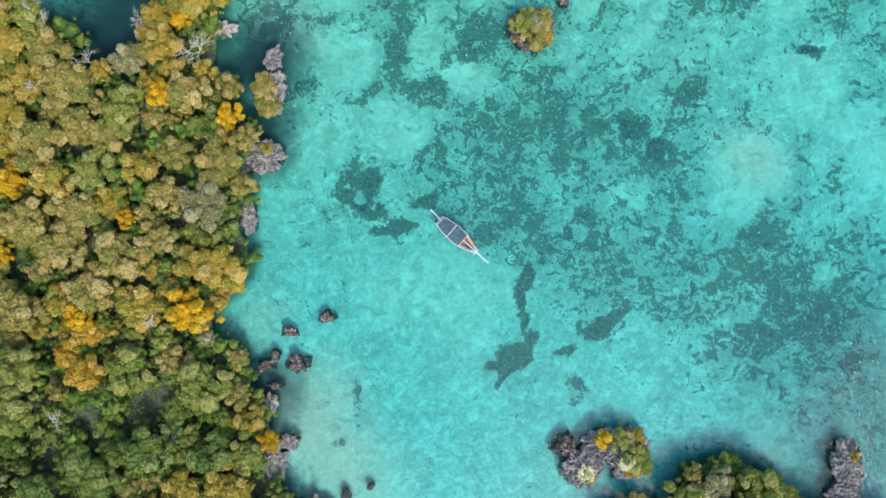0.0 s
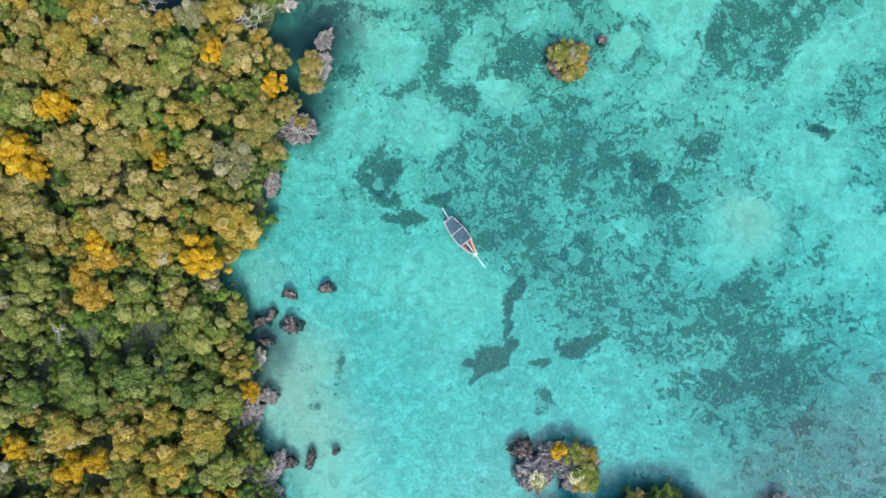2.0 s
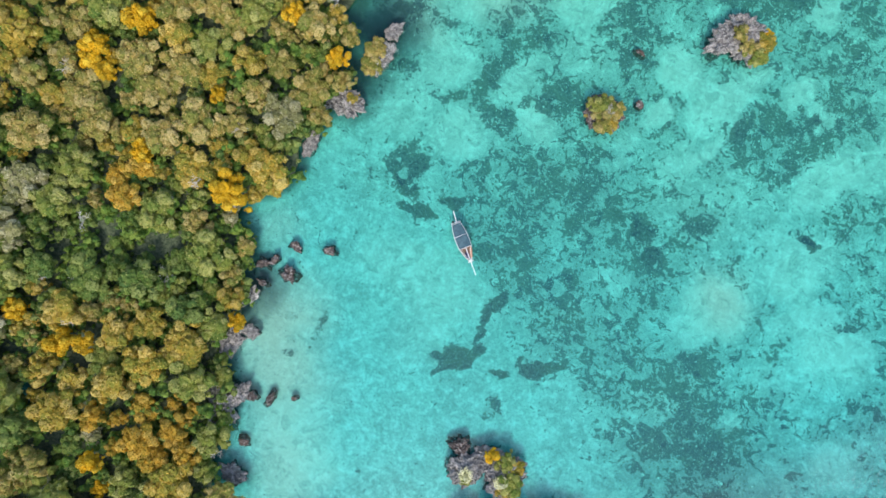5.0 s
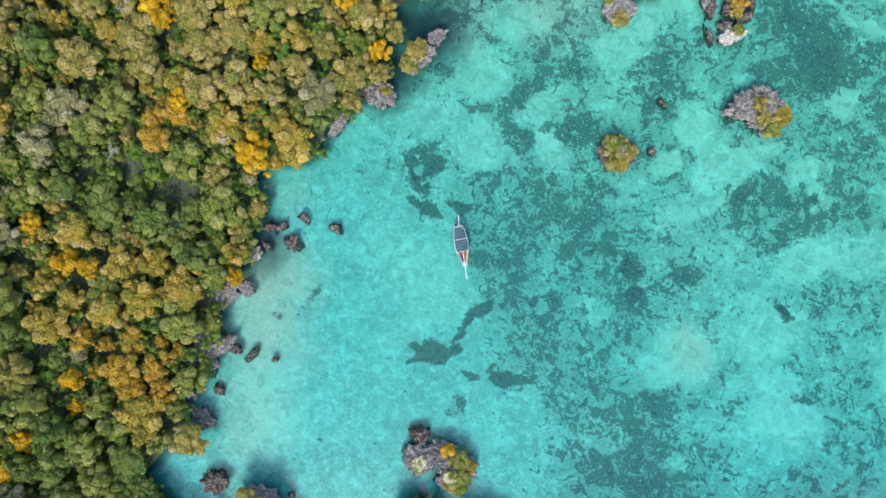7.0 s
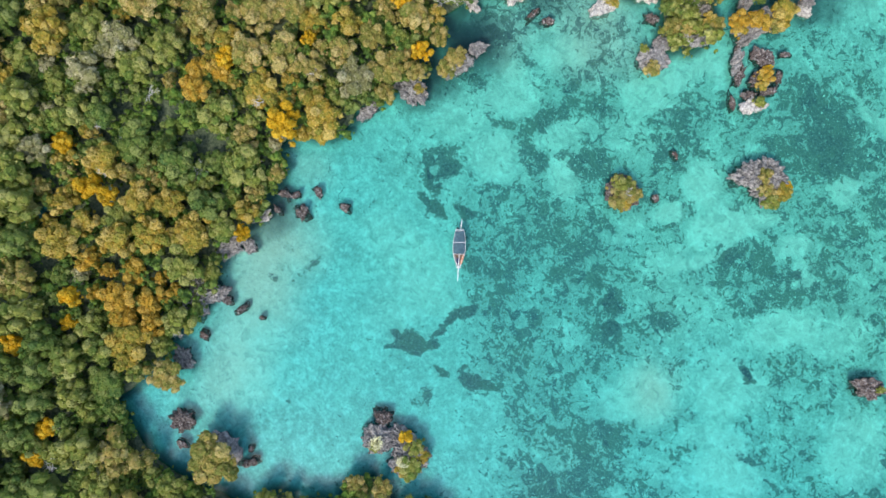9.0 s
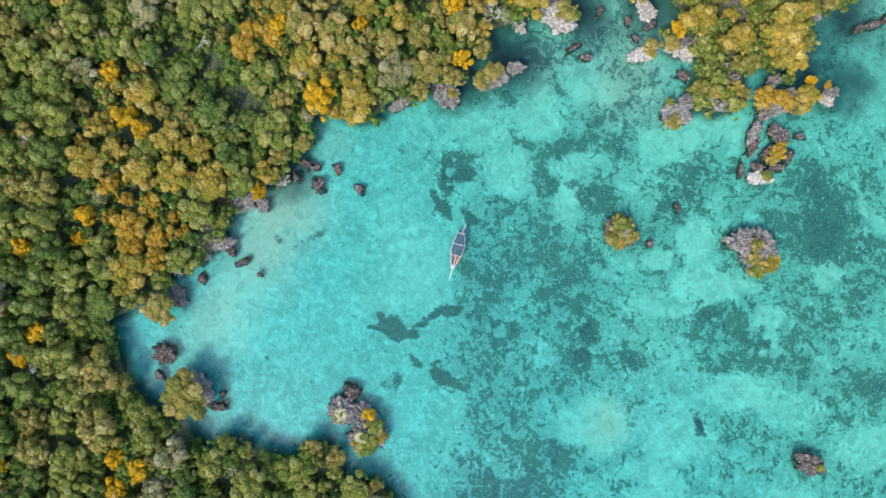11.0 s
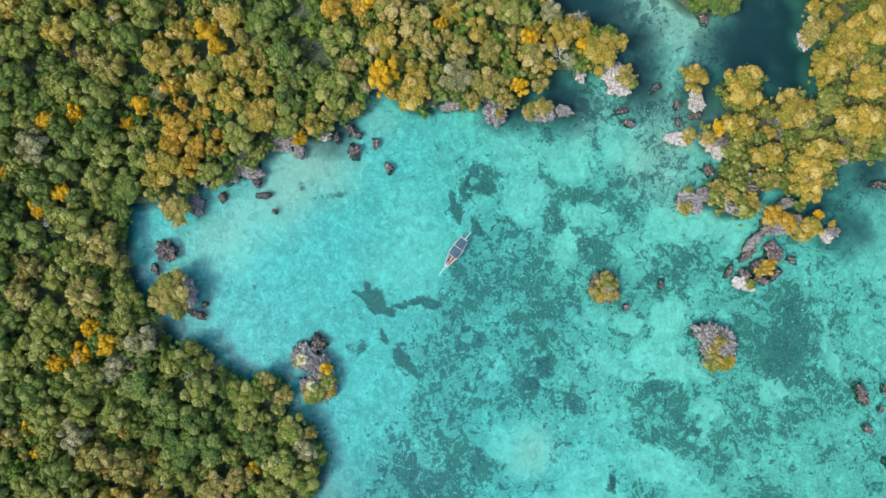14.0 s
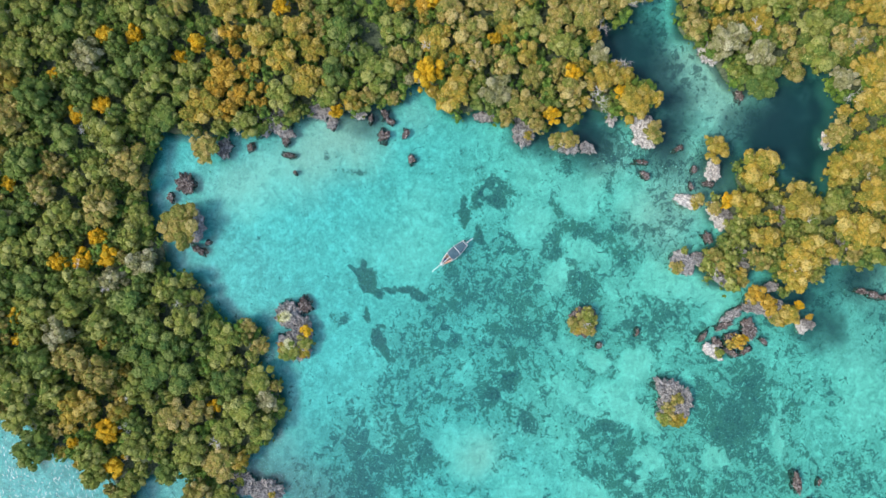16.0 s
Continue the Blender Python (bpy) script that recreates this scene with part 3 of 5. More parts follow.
def build_ground():
    xs, ys = axis(-90, 90, 0.6, 1500), axis(-118, 122, 0.6, 1500)
    X, Y = np.meshgrid(xs, ys, indexing="ij")
    L = land_at(X, Y)
    G = grass_at(X, Y)
    Z = bed_height(X, Y, L, G)
    pond_and_shade = np.zeros_like(X)
    for px, py, r in PONDS_AND_SHADE:
        pond_and_shade = np.maximum(pond_and_shade, np.clip((r - np.hypot(X - px, Y - py) + (cloudy(X, Y, 6, 80) - 0.5) * 7) / 12.0 + 0.5, 0, 1))
    Z -= pond_and_shade * 0.9
    nx, ny = X.shape
    verts = np.stack([X, Y, Z], -1).reshape(-1, 3)
    i = np.arange(nx * ny).reshape(nx, ny)
    quads = np.stack([i[:-1, :-1], i[1:, :-1], i[1:, 1:], i[:-1, 1:]], -1).reshape(-1, 4)
    me = mesh_from("ground", verts, quads, [bed_material()], smooth=True)
    # reaches 0.9 m out to sea, where it carries the painted shore shade
    shore = np.clip((L + 0.9) / 1.6, 0, 1)
    # darker bed for deep sea; near (1, 97) it also paints shade
    deep = np.clip((np.minimum(np.hypot((X - 65) / 19, (Y + 30) / 20), np.minimum(np.hypot((X - 56) / 6, (Y + 110) / 8), np.hypot((X - 1) / 10, (Y - 97) / 11))) - 1.4) / -0.9, 0, 1)
    silt_and_shade = np.clip(np.maximum(pond_and_shade * 0.98, 0.12 * deep), 0, 1)
    for name, values in (("grass", np.where(L > -1, 0.2, G)), ("silt_and_shade", silt_and_shade), ("land", shore), ("pale", sand_at(X, Y) * (1 - 0.85 * np.exp(-((X - 46.8) ** 2 + (Y - 11.6) ** 2) / 9.0))), ("milky", ovals(*warped(X, Y, 6, 6), MILKY, 0.9))):
        at = me.attributes.new(name, "FLOAT", "POINT")
        at.data.foreach_set("value", values.ravel().astype(np.float32))
    ground = new("ground", me)
    tagged(ground, "pale sandy lagoon bed with dark seagrass, rising to litter-covered land", "sea bed", kind="structure")


def build_water():
    xs, ys = axis(-90, 96, 1.5, 1500), axis(-110, 120, 1.5, 1500)
    X, Y = np.meshgrid(xs, ys, indexing="ij")
    nx, ny = X.shape
    i = np.arange(nx * ny).reshape(nx, ny)
    quads = np.stack([i[:-1, :-1], i[1:, :-1], i[1:, 1:], i[:-1, 1:]], -1).reshape(-1, 4)
    me = mesh_from("water", np.stack([X, Y, 0 * X], -1).reshape(-1, 3), quads, [water_material()], smooth=True)
    open_sea = np.clip(((X - 58) * 0.8 - (Y + 5) * 0.6) / 20, 0, 1)
    shallow = np.maximum(ovals(*warped(X, Y, 6, 6), MILKY, 0.8) * 0.75, sand_at(X, Y) * 0.14)
    for name, values in (("open_sea", open_sea), ("shallow", shallow)):
        at = me.attributes.new(name, "FLOAT", "POINT")
        at.data.foreach_set("value", values.ravel().astype(np.float32))
    tagged(new("water", me), "clear shallow turquoise sea water with fine ripples", "water", kind="structure")


build_ground()
build_water()

# ---- plants ----


def clump(r, level, lift=0.75, keep=-0.35):
    """One rounded mass of leaves, crinkled, open underneath."""
    v, f = BALLS[level]
    v = v * (1 + 0.26 * (rng.random((len(v), 1)) - 0.5) * 2)
    f = f[v[f].mean(1)[:, 2] > keep]
    spin = Matrix.Rotation(rng.random() * 6.3, 3, "Z")
    v = v @ np.array(spin)
    return v * np.array([r * rng.uniform(0.85, 1.15), r * rng.uniform(0.85, 1.15), r * lift]), f


def leaflets(v, n, size):
    """Small leaf blades, a triangle each, standing off a clump."""
    c = v[rng.integers(0, len(v), n)] + v[rng.integers(0, len(v), n)] * 0.25
    out = c / np.maximum(np.linalg.norm(c, axis=1, keepdims=True), 1e-6)
    c = c * (0.84 + 0.16 * rng.random((n, 1)))
    out = out + rng.normal(size=(n, 3)) * 0.55
    a = np.cross(out, rng.normal(size=(n, 3)))
    a /= np.linalg.norm(a, axis=1, keepdims=True)
    b = np.cross(out, a)
    b /= np.linalg.norm(b, axis=1, keepdims=True)
    s = size * rng.uniform(0.6, 1.4, (n, 1))
    tri = np.stack([c - a * s * 0.5, c + a * s * 0.5 + out * 0.04, c + b * s * 1.1], 1).reshape(-1, 3)
    return tri, np.arange(3 * n).reshape(-1, 3)


def head(r, level, keep=-0.3):
    """One leafy head: a dome knobbed like a cauliflower, open underneath."""
    v, f = BALLS[level]
    knobs = rng.normal(size=(26, 3))
    knobs /= np.linalg.norm(knobs, axis=1, keepdims=True)
    near = np.exp(14.0 * (v @ knobs.T - 1.0)).max(1)
    v = v * (0.74 + 0.30 * near + 0.32 * rng.random(len(v)))[:, None]
    f = f[v[f].mean(1)[:, 2] > keep]
    t = rng.random() * 6.28
    m = np.array([[math.cos(t), math.sin(t), 0], [-math.sin(t), math.cos(t), 0], [0, 0, 1]])
    return (v @ m) * [r * rng.uniform(0.85, 1.2), r * rng.uniform(0.85, 1.2), r * rng.uniform(0.8, 1.05)], f


def crown(R, heads, fringe, level, blades, top=0.62, keep=-0.3, leaf=0.26):
    """An uneven dome of rounded leafy heads, its base at z = 0."""
    pieces, spots = [], []
    phase = rng.uniform(0, 6.28, 2)
    for k in range(heads + fringe):
        big = k < heads
        q = math.sqrt((k + 0.4) / heads) * 0.78 if big else rng.uniform(0.62, 0.92)
        ang = k * 2.39996 + rng.uniform(-0.35, 0.35)
        q *= 1 + 0.20 * math.sin(2 * ang + phase[0]) + 0.14 * math.sin(3 * ang + phase[1])
        z = R * top * math.sqrt(max(0, 1 - 0.85 * min(q, 1.08) ** 2)) + rng.uniform(-0.2, 0.14) * R
        r = R * (rng.uniform(0.17, 0.30) if big else rng.uniform(0.10, 0.17))
        spots.append((np.array([q * R * math.cos(ang), q * R * math.sin(ang), z - (0 if big else 0.16 * R)]), r, big))
    area = sum(r * r for _, r, _ in spots)
    for c, r, big in spots:
        v, f = head(r, level if big else max(1, level - 1), keep)
        pieces.append((v + c, f))
        t, g = leaflets(v[v[:, 2] > keep * r], max(6, int(blades * r * r / area)), leaf)
        pieces.append((t + c, g))
    v, f = clump(R * 0.5, 2, 0.42, keep)
    pieces.append((v + np.array([0, 0, R * top * 0.05]), f))
    return join(pieces)


def limb(points, radii, sides=6):
    """A tapered branch through the points."""
    pts = [Vector(p) for p in points]
    v, f = [], []
    for k, p in enumerate(pts):
        d = (pts[min(k + 1, len(pts) - 1)] - pts[max(k - 1, 0)]).normalized()
        q = d.to_track_quat("Z", "Y").to_matrix()
        for s in range(sides):
            t = 2 * math.pi * s / sides
            v.append(p + q @ Vector((math.cos(t) * radii[k], math.sin(t) * radii[k], 0)))
    for k in range(len(pts) - 1):
        for s in range(sides):
            i, j = k * sides + s, k * sides + (s + 1) % sides
            f += [(i, j, j + sides), (i, j + sides, i + sides)]
    return np.array([x[:] for x in v]), np.array(f)


def trunk(height, R):
    pieces = [limb([(0, 0, -0.6), (0.1, 0.05, height * 0.4), (0.0, 0.15, height)], [0.22, 0.16, 0.10])]
    for k in range(5):
        a = k * 1.257 + rng.uniform(-0.3, 0.3)
        pieces.append(limb([(0.05, 0.05, height * 0.4), (math.cos(a) * R * 0.35, math.sin(a) * R * 0.35, height * 0.75),
                            (math.cos(a) * R * 0.7, math.sin(a) * R * 0.7, height + 0.3)], [0.09, 0.06, 0.03], 5))
    return join(pieces)


def bare_branches(R, height, a, thick):
    """One leafless branch that forks twice."""
    R = R * rng.uniform(0.6, 1.15)
    p0 = Vector((rng.uniform(-0.3, 0.3), rng.uniform(-0.3, 0.3), 0.2))
    p1 = p0 + Vector((math.cos(a) * R * 0.4, math.sin(a) * R * 0.4, rng.uniform(0.3, 0.6) * height))
    pieces = [limb([p0, (p0 + p1) / 2 + Vector(rng.normal(size=3) * 0.12), p1], [thick, thick * 0.8, thick * 0.6], 5)]
    for s in range(3):
        b = a + (s - 1) * rng.uniform(0.3, 1.0)
        p2 = p1 + Vector((math.cos(b), math.sin(b), rng.uniform(0.0, 0.6))) * R * rng.uniform(0.25, 0.6)
        pieces.append(limb([p1, (p1 + p2) / 2 + Vector(rng.normal(size=3) * 0.12), p2], [thick * 0.6, thick * 0.45, thick * 0.25], 4))
        for w in range(2):
            p3 = p2 + Vector((math.cos(b + w - 0.5), math.sin(b + w - 0.5), rng.uniform(-0.1, 0.4))) * R * 0.22
            pieces.append(limb([(p1 + p2) / 2, p3], [thick * 0.35, thick * 0.15], 4))
    return join(pieces)


CROWN_R = 3.0
TRUNK_ME = [mesh_from("trunk", *trunk(2.6, CROWN_R), [BARK], smooth=True) for _ in range(3)]
CROWN_VF = [crown(CROWN_R, n, p, 3, 1500, keep=-0.1, leaf=0.23) for n, p in ((16, 11), (14, 12), (18, 9), (15, 11), (13, 12), (17, 10))]
COARSE_VF = [crown(CROWN_R, n, p, 2, 760, keep=-0.1, leaf=0.30) for n, p in ((16, 8), (14, 9), (18, 7), (15, 8), (13, 9))]
LOW_VF = [crown(CROWN_R, n, 3, 1, 70, 0.3, 0.0, 0.42) for n in (4, 5, 3)]
POLE_VF = limb([(0, 0, -0.8), (0.1, 0.05, 1.2), (0, 0.1, 2.4)], [0.2, 0.15, 0.09], 5)
CROWN_ME = {}
NAMES = {"tan": "tan-brown", "gold": "golden", "amber": "amber-brown", "orange": "bright orange", "olive": "olive-green", "green": "dark green", "fresh": "fresh green", "grey": "grey-green, half bare"}


def crown_mesh(kind, k):
    if (kind, k) not in CROWN_ME:
        CROWN_ME[kind, k] = mesh_from("crown", *CROWN_VF[k], [LEAF[kind]])
    return CROWN_ME[kind, k]


def tree(kind, x, y, r, base, group="trees along the lagoon shore"):
    """A low spreading tree: trunk and crown."""
    ob = new("tree")
    s = r / CROWN_R
    h = rng.uniform(1.2, 1.4) if kind == "orange" else rng.uniform(0.88, 1.25)
    ob.matrix_basis = pose(x, y, base, 0, 0, rng.uniform(0, 360)) @ Matrix.Diagonal((s, s, h * (0.55 + 0.45 * s), 1))
    size = "broad" if r > 3.2 else "low" if r < 2.2 else "rounded"
    tagged(ob, f"{size} tree with {NAMES[kind]} leaves in dense rounded clumps", "tree", group)
    part("trunk", TRUNK_ME[rng.integers(3)], ob, "grey-brown bark")
    c = part("crown", crown_mesh(kind, int(rng.integers(len(CROWN_VF)))), ob)
    c.location.z = 2.0
    return ob


def shrub(kind, x, y, r, base, label=""):
    ob = new("shrub")
    s = r / CROWN_R
    ob.matrix_basis = pose(x, y, base, 0, 0, rng.uniform(0, 360)) @ Matrix.Diagonal((s, s, s * 0.9, 1))
    tagged(ob, label or f"{NAMES[kind]} shrub growing on a coral rock", "shrub", "shrubs on the rocks")
    part("stem", TRUNK_ME[0], ob).scale = (1, 1, 0.35)
    part("foliage", crown_mesh(kind, int(rng.integers(len(CROWN_VF)))), ob)
    return ob


def bare_bush(x, y, r, base):
    ob = new("bare_bush")
    ob.matrix_basis = pose(x, y, base, 0, 0, rng.uniform(0, 360))
    tagged(ob, "leafless bush with pale weathered forking branches", "bush", "bare bushes")
    for k in range(6):
        part("branch", mesh_from("branch", *bare_branches(r, r * 0.8, rng.uniform(0, 6.28), 0.05), [DEAD], smooth=True), ob)
    return ob


# bright trees that stand out of the woods: (x, y, radius)
BRIGHT = [
    (-41.0, -11.3, 3.7), (-45.7, 21.9, 2.2), (-35.3, 18.4, 2.2), (-43.1, 33.3, 1.6), (-51.2, 2.8, 1.6), (-58.1, -12.4, 2.3),
    (-69.0, 8.0, 3.0), (-29.3, -31.2, 1.7), (-39.5, -87.2, 2.5), (-40.5, -80.1, 2.2), (-28.8, -98.2, 1.5),
    (-20.5, -91.1, 2.1), (-23.3, -85.6, 2.4), (7.2, -82.0, 2.4), (11.3, -78.8, 3.0), (14.2, -90.2, 2.5), (28.6, -98.7, 2.1),
    (33.8, -98.0, 1.4), (51.4, -73.2, 3.0), (55.8, -81.1, 1.8), (59.6, -70.7, 2.7), (42.1, -49.4, 1.6),
    (-2.2, -104.4, 2.0), (-40.4, -65.1, 2.3), (-37.1, -69.2, 1.7),
    (-73.8, -0.4, 3.2), (-70.5, -2.6, 2.4), (-55.3, -48.7, 2.8), (-65.1, -47.8, 2.4), (-51.3, -47.1, 2.2), (12.9, -84.5, 2.6),
]
# golden trees in the western woods: (x, y, radius)
GOLDEN = [
    (-34.4, -57.5, 3.6), (-29.7, -53.6, 3.2), (-36.5, -52.5, 3.0), (-30.6, -59.6, 3.0), (-56.8, -20.6, 3.0), (-60.0, -18.0, 2.8), (-57.0, -15.0, 2.6),
]
# bare crags where no tree stands
BARE = [(-17.8, 61.2), (-25.2, -46.4), (-29.3, -35.6), (-31.6, 12.6), (-29.3, 22.8), (-40.4, 28.2), (-10.6, 66.5), (-3.4, 63.8), (-5.9, 62.3), (-20.6, 75.0), (-18.1, 76.5), (-18.5, 62.3), (-15.6, 91.0), (-12.0, 89.5), (4.4, 85.7), (-3.3, 76.0), (2.5, 71.2), (-7.4, 57.7), (-7.5, 68.3)]
# broad trees with a place of their own: (x, y, radius)
BROAD = [
    (0.3, -81.5, 4.8), (-1.5, -95.8, 3.8), (1.9, -63.0, 5.2), (-17.0, -60.6, 3.7), (-40.0, 97.0, 5.0), (-56.0, -8.0, 4.2), (-29.4, 67.8, 5.2),
    (-23.4, 77.7, 4.8), (-32.8, 86.1, 4.4), (-18.9, 92.5, 5.4), (-11.4, 80.0, 5.4), (-33.0, 57.2, 3.2), (-14.1, 71.6, 3.6),
    (-6.7, 78.7, 4.0), (-21.1, 65.7, 3.6),
    (-27.4, 94.6, 4.4), (-37.7, 91.7, 4.0), (-49.2, 91.0, 4.4),
]


# an overgrown hollow in the western woods: middle, half length, half width, turn
HOLLOW = (-56.4, -28.6, 11.0, 3.2, 20.0)


def in_hollow(x, y, margin):
    cx, cy, a, b, turn = HOLLOW
    t = radians(turn)
    u = (x - cx) * math.cos(t) + (y - cy) * math.sin(t)
    v = -(x - cx) * math.sin(t) + (y - cy) * math.cos(t)
    return math.hypot(u / (a + margin), v / (b + margin)) < 1


def colour_woods(spots):
    """Trees of one colour stand together; golden in the east and north, greener to the south."""
    regions = (
        (lambda x, y: y > 45, (("green", 0.08), ("olive", 0.26), ("tan", 0.41), ("gold", 0.25))),
        (lambda x, y: y > -14 and x < 0, (("green", 0.03), ("olive", 0.08), ("tan", 0.43), ("gold", 0.46))),
        (lambda x, y: y > -42 and x < 0, (("green", 0.17), ("olive", 0.27), ("tan", 0.30), ("gold", 0.26))),
        (lambda x, y: y > -64 and x < 0, (("green", 0.13), ("olive", 0.29), ("tan", 0.24), ("gold", 0.34))),
        (lambda x, y: x > 22, (("green", 0.24), ("olive", 0.46), ("tan", 0.21), ("gold", 0.09))),
        (lambda x, y: True, (("green", 0.37), ("olive", 0.47), ("tan", 0.10), ("gold", 0.06))),
    )
    home = [next(k for k, (test, _) in enumerate(regions) if test(s[0], s[1])) for s in spots]
    for k, (_, share) in enumerate(regions):
        own = [i for i, h in enumerate(home) if h == k and not spots[i][3]]
        x, y = np.array([spots[i][0] for i in own]), np.array([spots[i][1] for i in own])
        field = cloudy(x, y, 9.0, 90, 2) + rng.normal(size=len(own)) * 0.15
        field = field - 0.3 * (np.hypot((x + 60) / 18, (y + 28) / 11) < 1)
        rank = np.argsort(np.argsort(field)) / max(1, len(own))
        for i, u in zip(own, rank):
            for kind, part_of in share:
                u -= part_of
                if u < 0:
                    break
            if math.hypot((spots[i][0] + 35.5) / 11, (spots[i][1] + 53) / 9) < 1 and rng.random() < 0.8:
                kind = "amber"
            elif rng.random() < 0.035:
                kind = "grey"
            spots[i] = (*spots[i][:3], kind)


def plant_woods():
    spots = [(x, y, r, "orange") for x, y, r in BRIGHT] + [(x, y, r, "amber") for x, y, r in GOLDEN] + [(x, y, r, "gold" if y > 0 else "tan") for x, y, r in BROAD]
    X, Y, R = [s[0] for s in spots], [s[1] for s in spots], [s[2] for s in spots]
    for lo, hi, tries in ((3.6, 4.7, 2600), (2.6, 3.5, 6000), (1.6, 2.5, 14000)):
        px, py = rng.uniform(-124, 76, tries), rng.uniform(-124, 124, tries)
        pr = rng.uniform(lo, hi, tries)
        inside = land_at(px, py)
        for x, y, r, d in zip(px, py, pr, inside):
            if d < r * 0.32 or x * x + y * y > 128 ** 2:
                continue
            if in_hollow(x, y, 0.5 * r) or math.hypot(x - 1.9, y + 63) < 7.0 + 0.9 * r:
                continue
            if min(math.hypot(x - cx, y - cy) for cx, cy in BARE) < 1.6 + 0.6 * r:
                continue
            gap = np.hypot(np.array(X) - x, np.array(Y) - y) - (0.82 if y > 45 and x > -55 else 0.72) * (np.array(R) + r)
            if gap.min() < 0:
                continue
            X.append(x), Y.append(y), R.append(r)
            spots.append((x, y, r, ""))
    colour_woods(spots)
    order = sorted(range(len(spots)), key=lambda i: min(math.hypot(spots[i][0], spots[i][1] - 5), 30 + math.hypot(spots[i][0] + 14, spots[i][1] - 72)))
    near = set(order[:290])
    pieces, slots = [], []

    def add(vf, x, y, z, s, sz, slot):
        v, f = vf
        t = rng.uniform(0, 6.28)
        m = np.array([[math.cos(t), math.sin(t), 0], [-math.sin(t), math.cos(t), 0], [0, 0, 1]])
        pieces.append(((v * [s, s, sz]) @ m + [x, y, z], f))
        slots.append(np.full(len(f), slot))

    for i, (x, y, r, kind) in enumerate(spots):
        if i in near:
            tree(kind, x, y, r, 0.3)
        else:
            s = r / CROWN_R
            add(POLE_VF, x, y, 0.3, 1.0, 0.8 + 0.5 * s, len(KINDS))
            add(COARSE_VF[rng.integers(len(COARSE_VF))], x, y, 0.3 + 2.0 * (0.55 + 0.45 * s), s, s * rng.uniform(0.9, 1.4), KINDS.index(kind))
    v, f = join(pieces)
    woods = new("woods", mesh_from("woods", v, f, [LEAF[k] for k in KINDS] + [BARK], np.concatenate(slots)))
    tagged(woods, "dense low coastal woods in tan, gold and olive green", "woods", kind="stuff")
    # low growth in the gaps
    pieces.clear(), slots.clear()
    px, py = rng.uniform(-106, 72, 7600), rng.uniform(-116, 120, 7600)
    ok = land_at(px, py) > 0.35
    for x, y in zip(px[ok], py[ok]):
        s = rng.uniform(0.45, 0.9)
        add(LOW_VF[rng.integers(3)], x, y, rng.uniform(0.8, 3.1), s, s * 1.2, 1 + (rng.random() < 0.6) if y > 45 and x > -35 else 0 if rng.random() < 0.6 else 1)
    v, f = join(pieces)
    low = new("undergrowth", mesh_from("undergrowth", v, f, [LEAF["fresh"], LEAF["green"], LEAF["olive"]], np.concatenate(slots)))
    tagged(low, "dark green undergrowth filling gaps between the trees", "undergrowth", kind="stuff")
    # leafless boughs that stand out of the canopy
    tall = [t for t in spots if t[2] > 2.4 and math.hypot(t[0], t[1]) < 105]
    for x, y, r, _ in tall[::max(1, len(tall) // 34)]:
        bare_bush(x + 0.5 * r, y - 0.3 * r, rng.uniform(1.0, 1.9), 3.2 + 0.3 * r)


plant_woods()

# ---- rocks and islets ----


def rock_mesh(rx, ry, h, level, jag, seed, apron):
    """Coral rock: undercut at the tide line, a jagged pitted top, a foot below the water."""
    v, f = BALLS[level]
    out = np.empty_like(v)
    off = Vector((seed * 3.7, seed * 1.3, seed * 2.1))
    size = max(rx, ry)
    for i, (x, y, z) in enumerate(v):
        p = Vector((x * rx, y * ry, z * h))
        n = noise.fractal(p * (1.1 / max(0.8, size * 0.35)) + off, 1.0, 2.0, 4)
        spike = abs(noise.fractal(p * 1.7 + off, 0.8, 2.1, 4))
        side = 1 + 0.34 * n * jag + 0.13 * jag * noise.fractal(p * 1.5 - off, 0.9, 2.2, 3)
        if z < 0:
            side *= 0.80 + 0.2 * min(1.0, -z * 1.4) + apron * max(0.0, -z - 0.2) ** 0.7 * (1 + 0.8 * n)
            zz = z * 1.4
        else:
            side *= 1.0 + 0.05 * spike
            zz = h * (z ** 0.6) * (0.72 + 0.35 * n) + 0.55 * jag * h * (0.5 - spike) * min(1, z * 3) * 0.6
        side *= 1 + 0.10 * jag * noise.fractal(p * 3.6 + off, 0.7, 2.0, 3)
        if z > 0:
            zz += 0.30 * jag * min(h, 1.6) * (0.45 - abs(noise.fractal(p * 2.9 - off, 0.7, 2.0, 3))) * min(1, z * 4)
        out[i] = (x * rx * side, y * ry * side, zz + 0.12)
    return out, f


ROCK_COUNT = 0


def size_of(rx, ry):
    return max(rx, ry) < 2.3


def rock(x, y, rx, ry, h, turn=0.0, mat=None, level=3, jag=1.0, name="rock", label="", category="rock", group=""):
    global ROCK_COUNT
    ROCK_COUNT += 1
    me = mesh_from(name, *rock_mesh(rx, ry, h, level, jag, ROCK_COUNT, 0.9 if mat is BROWN_ROCK and size_of(rx, ry) else 0.3), [mat or BROWN_ROCK])
    return thing(name, label, category, (x, y, -0.35 if h < 0.38 else 0), turn, group, me=me)


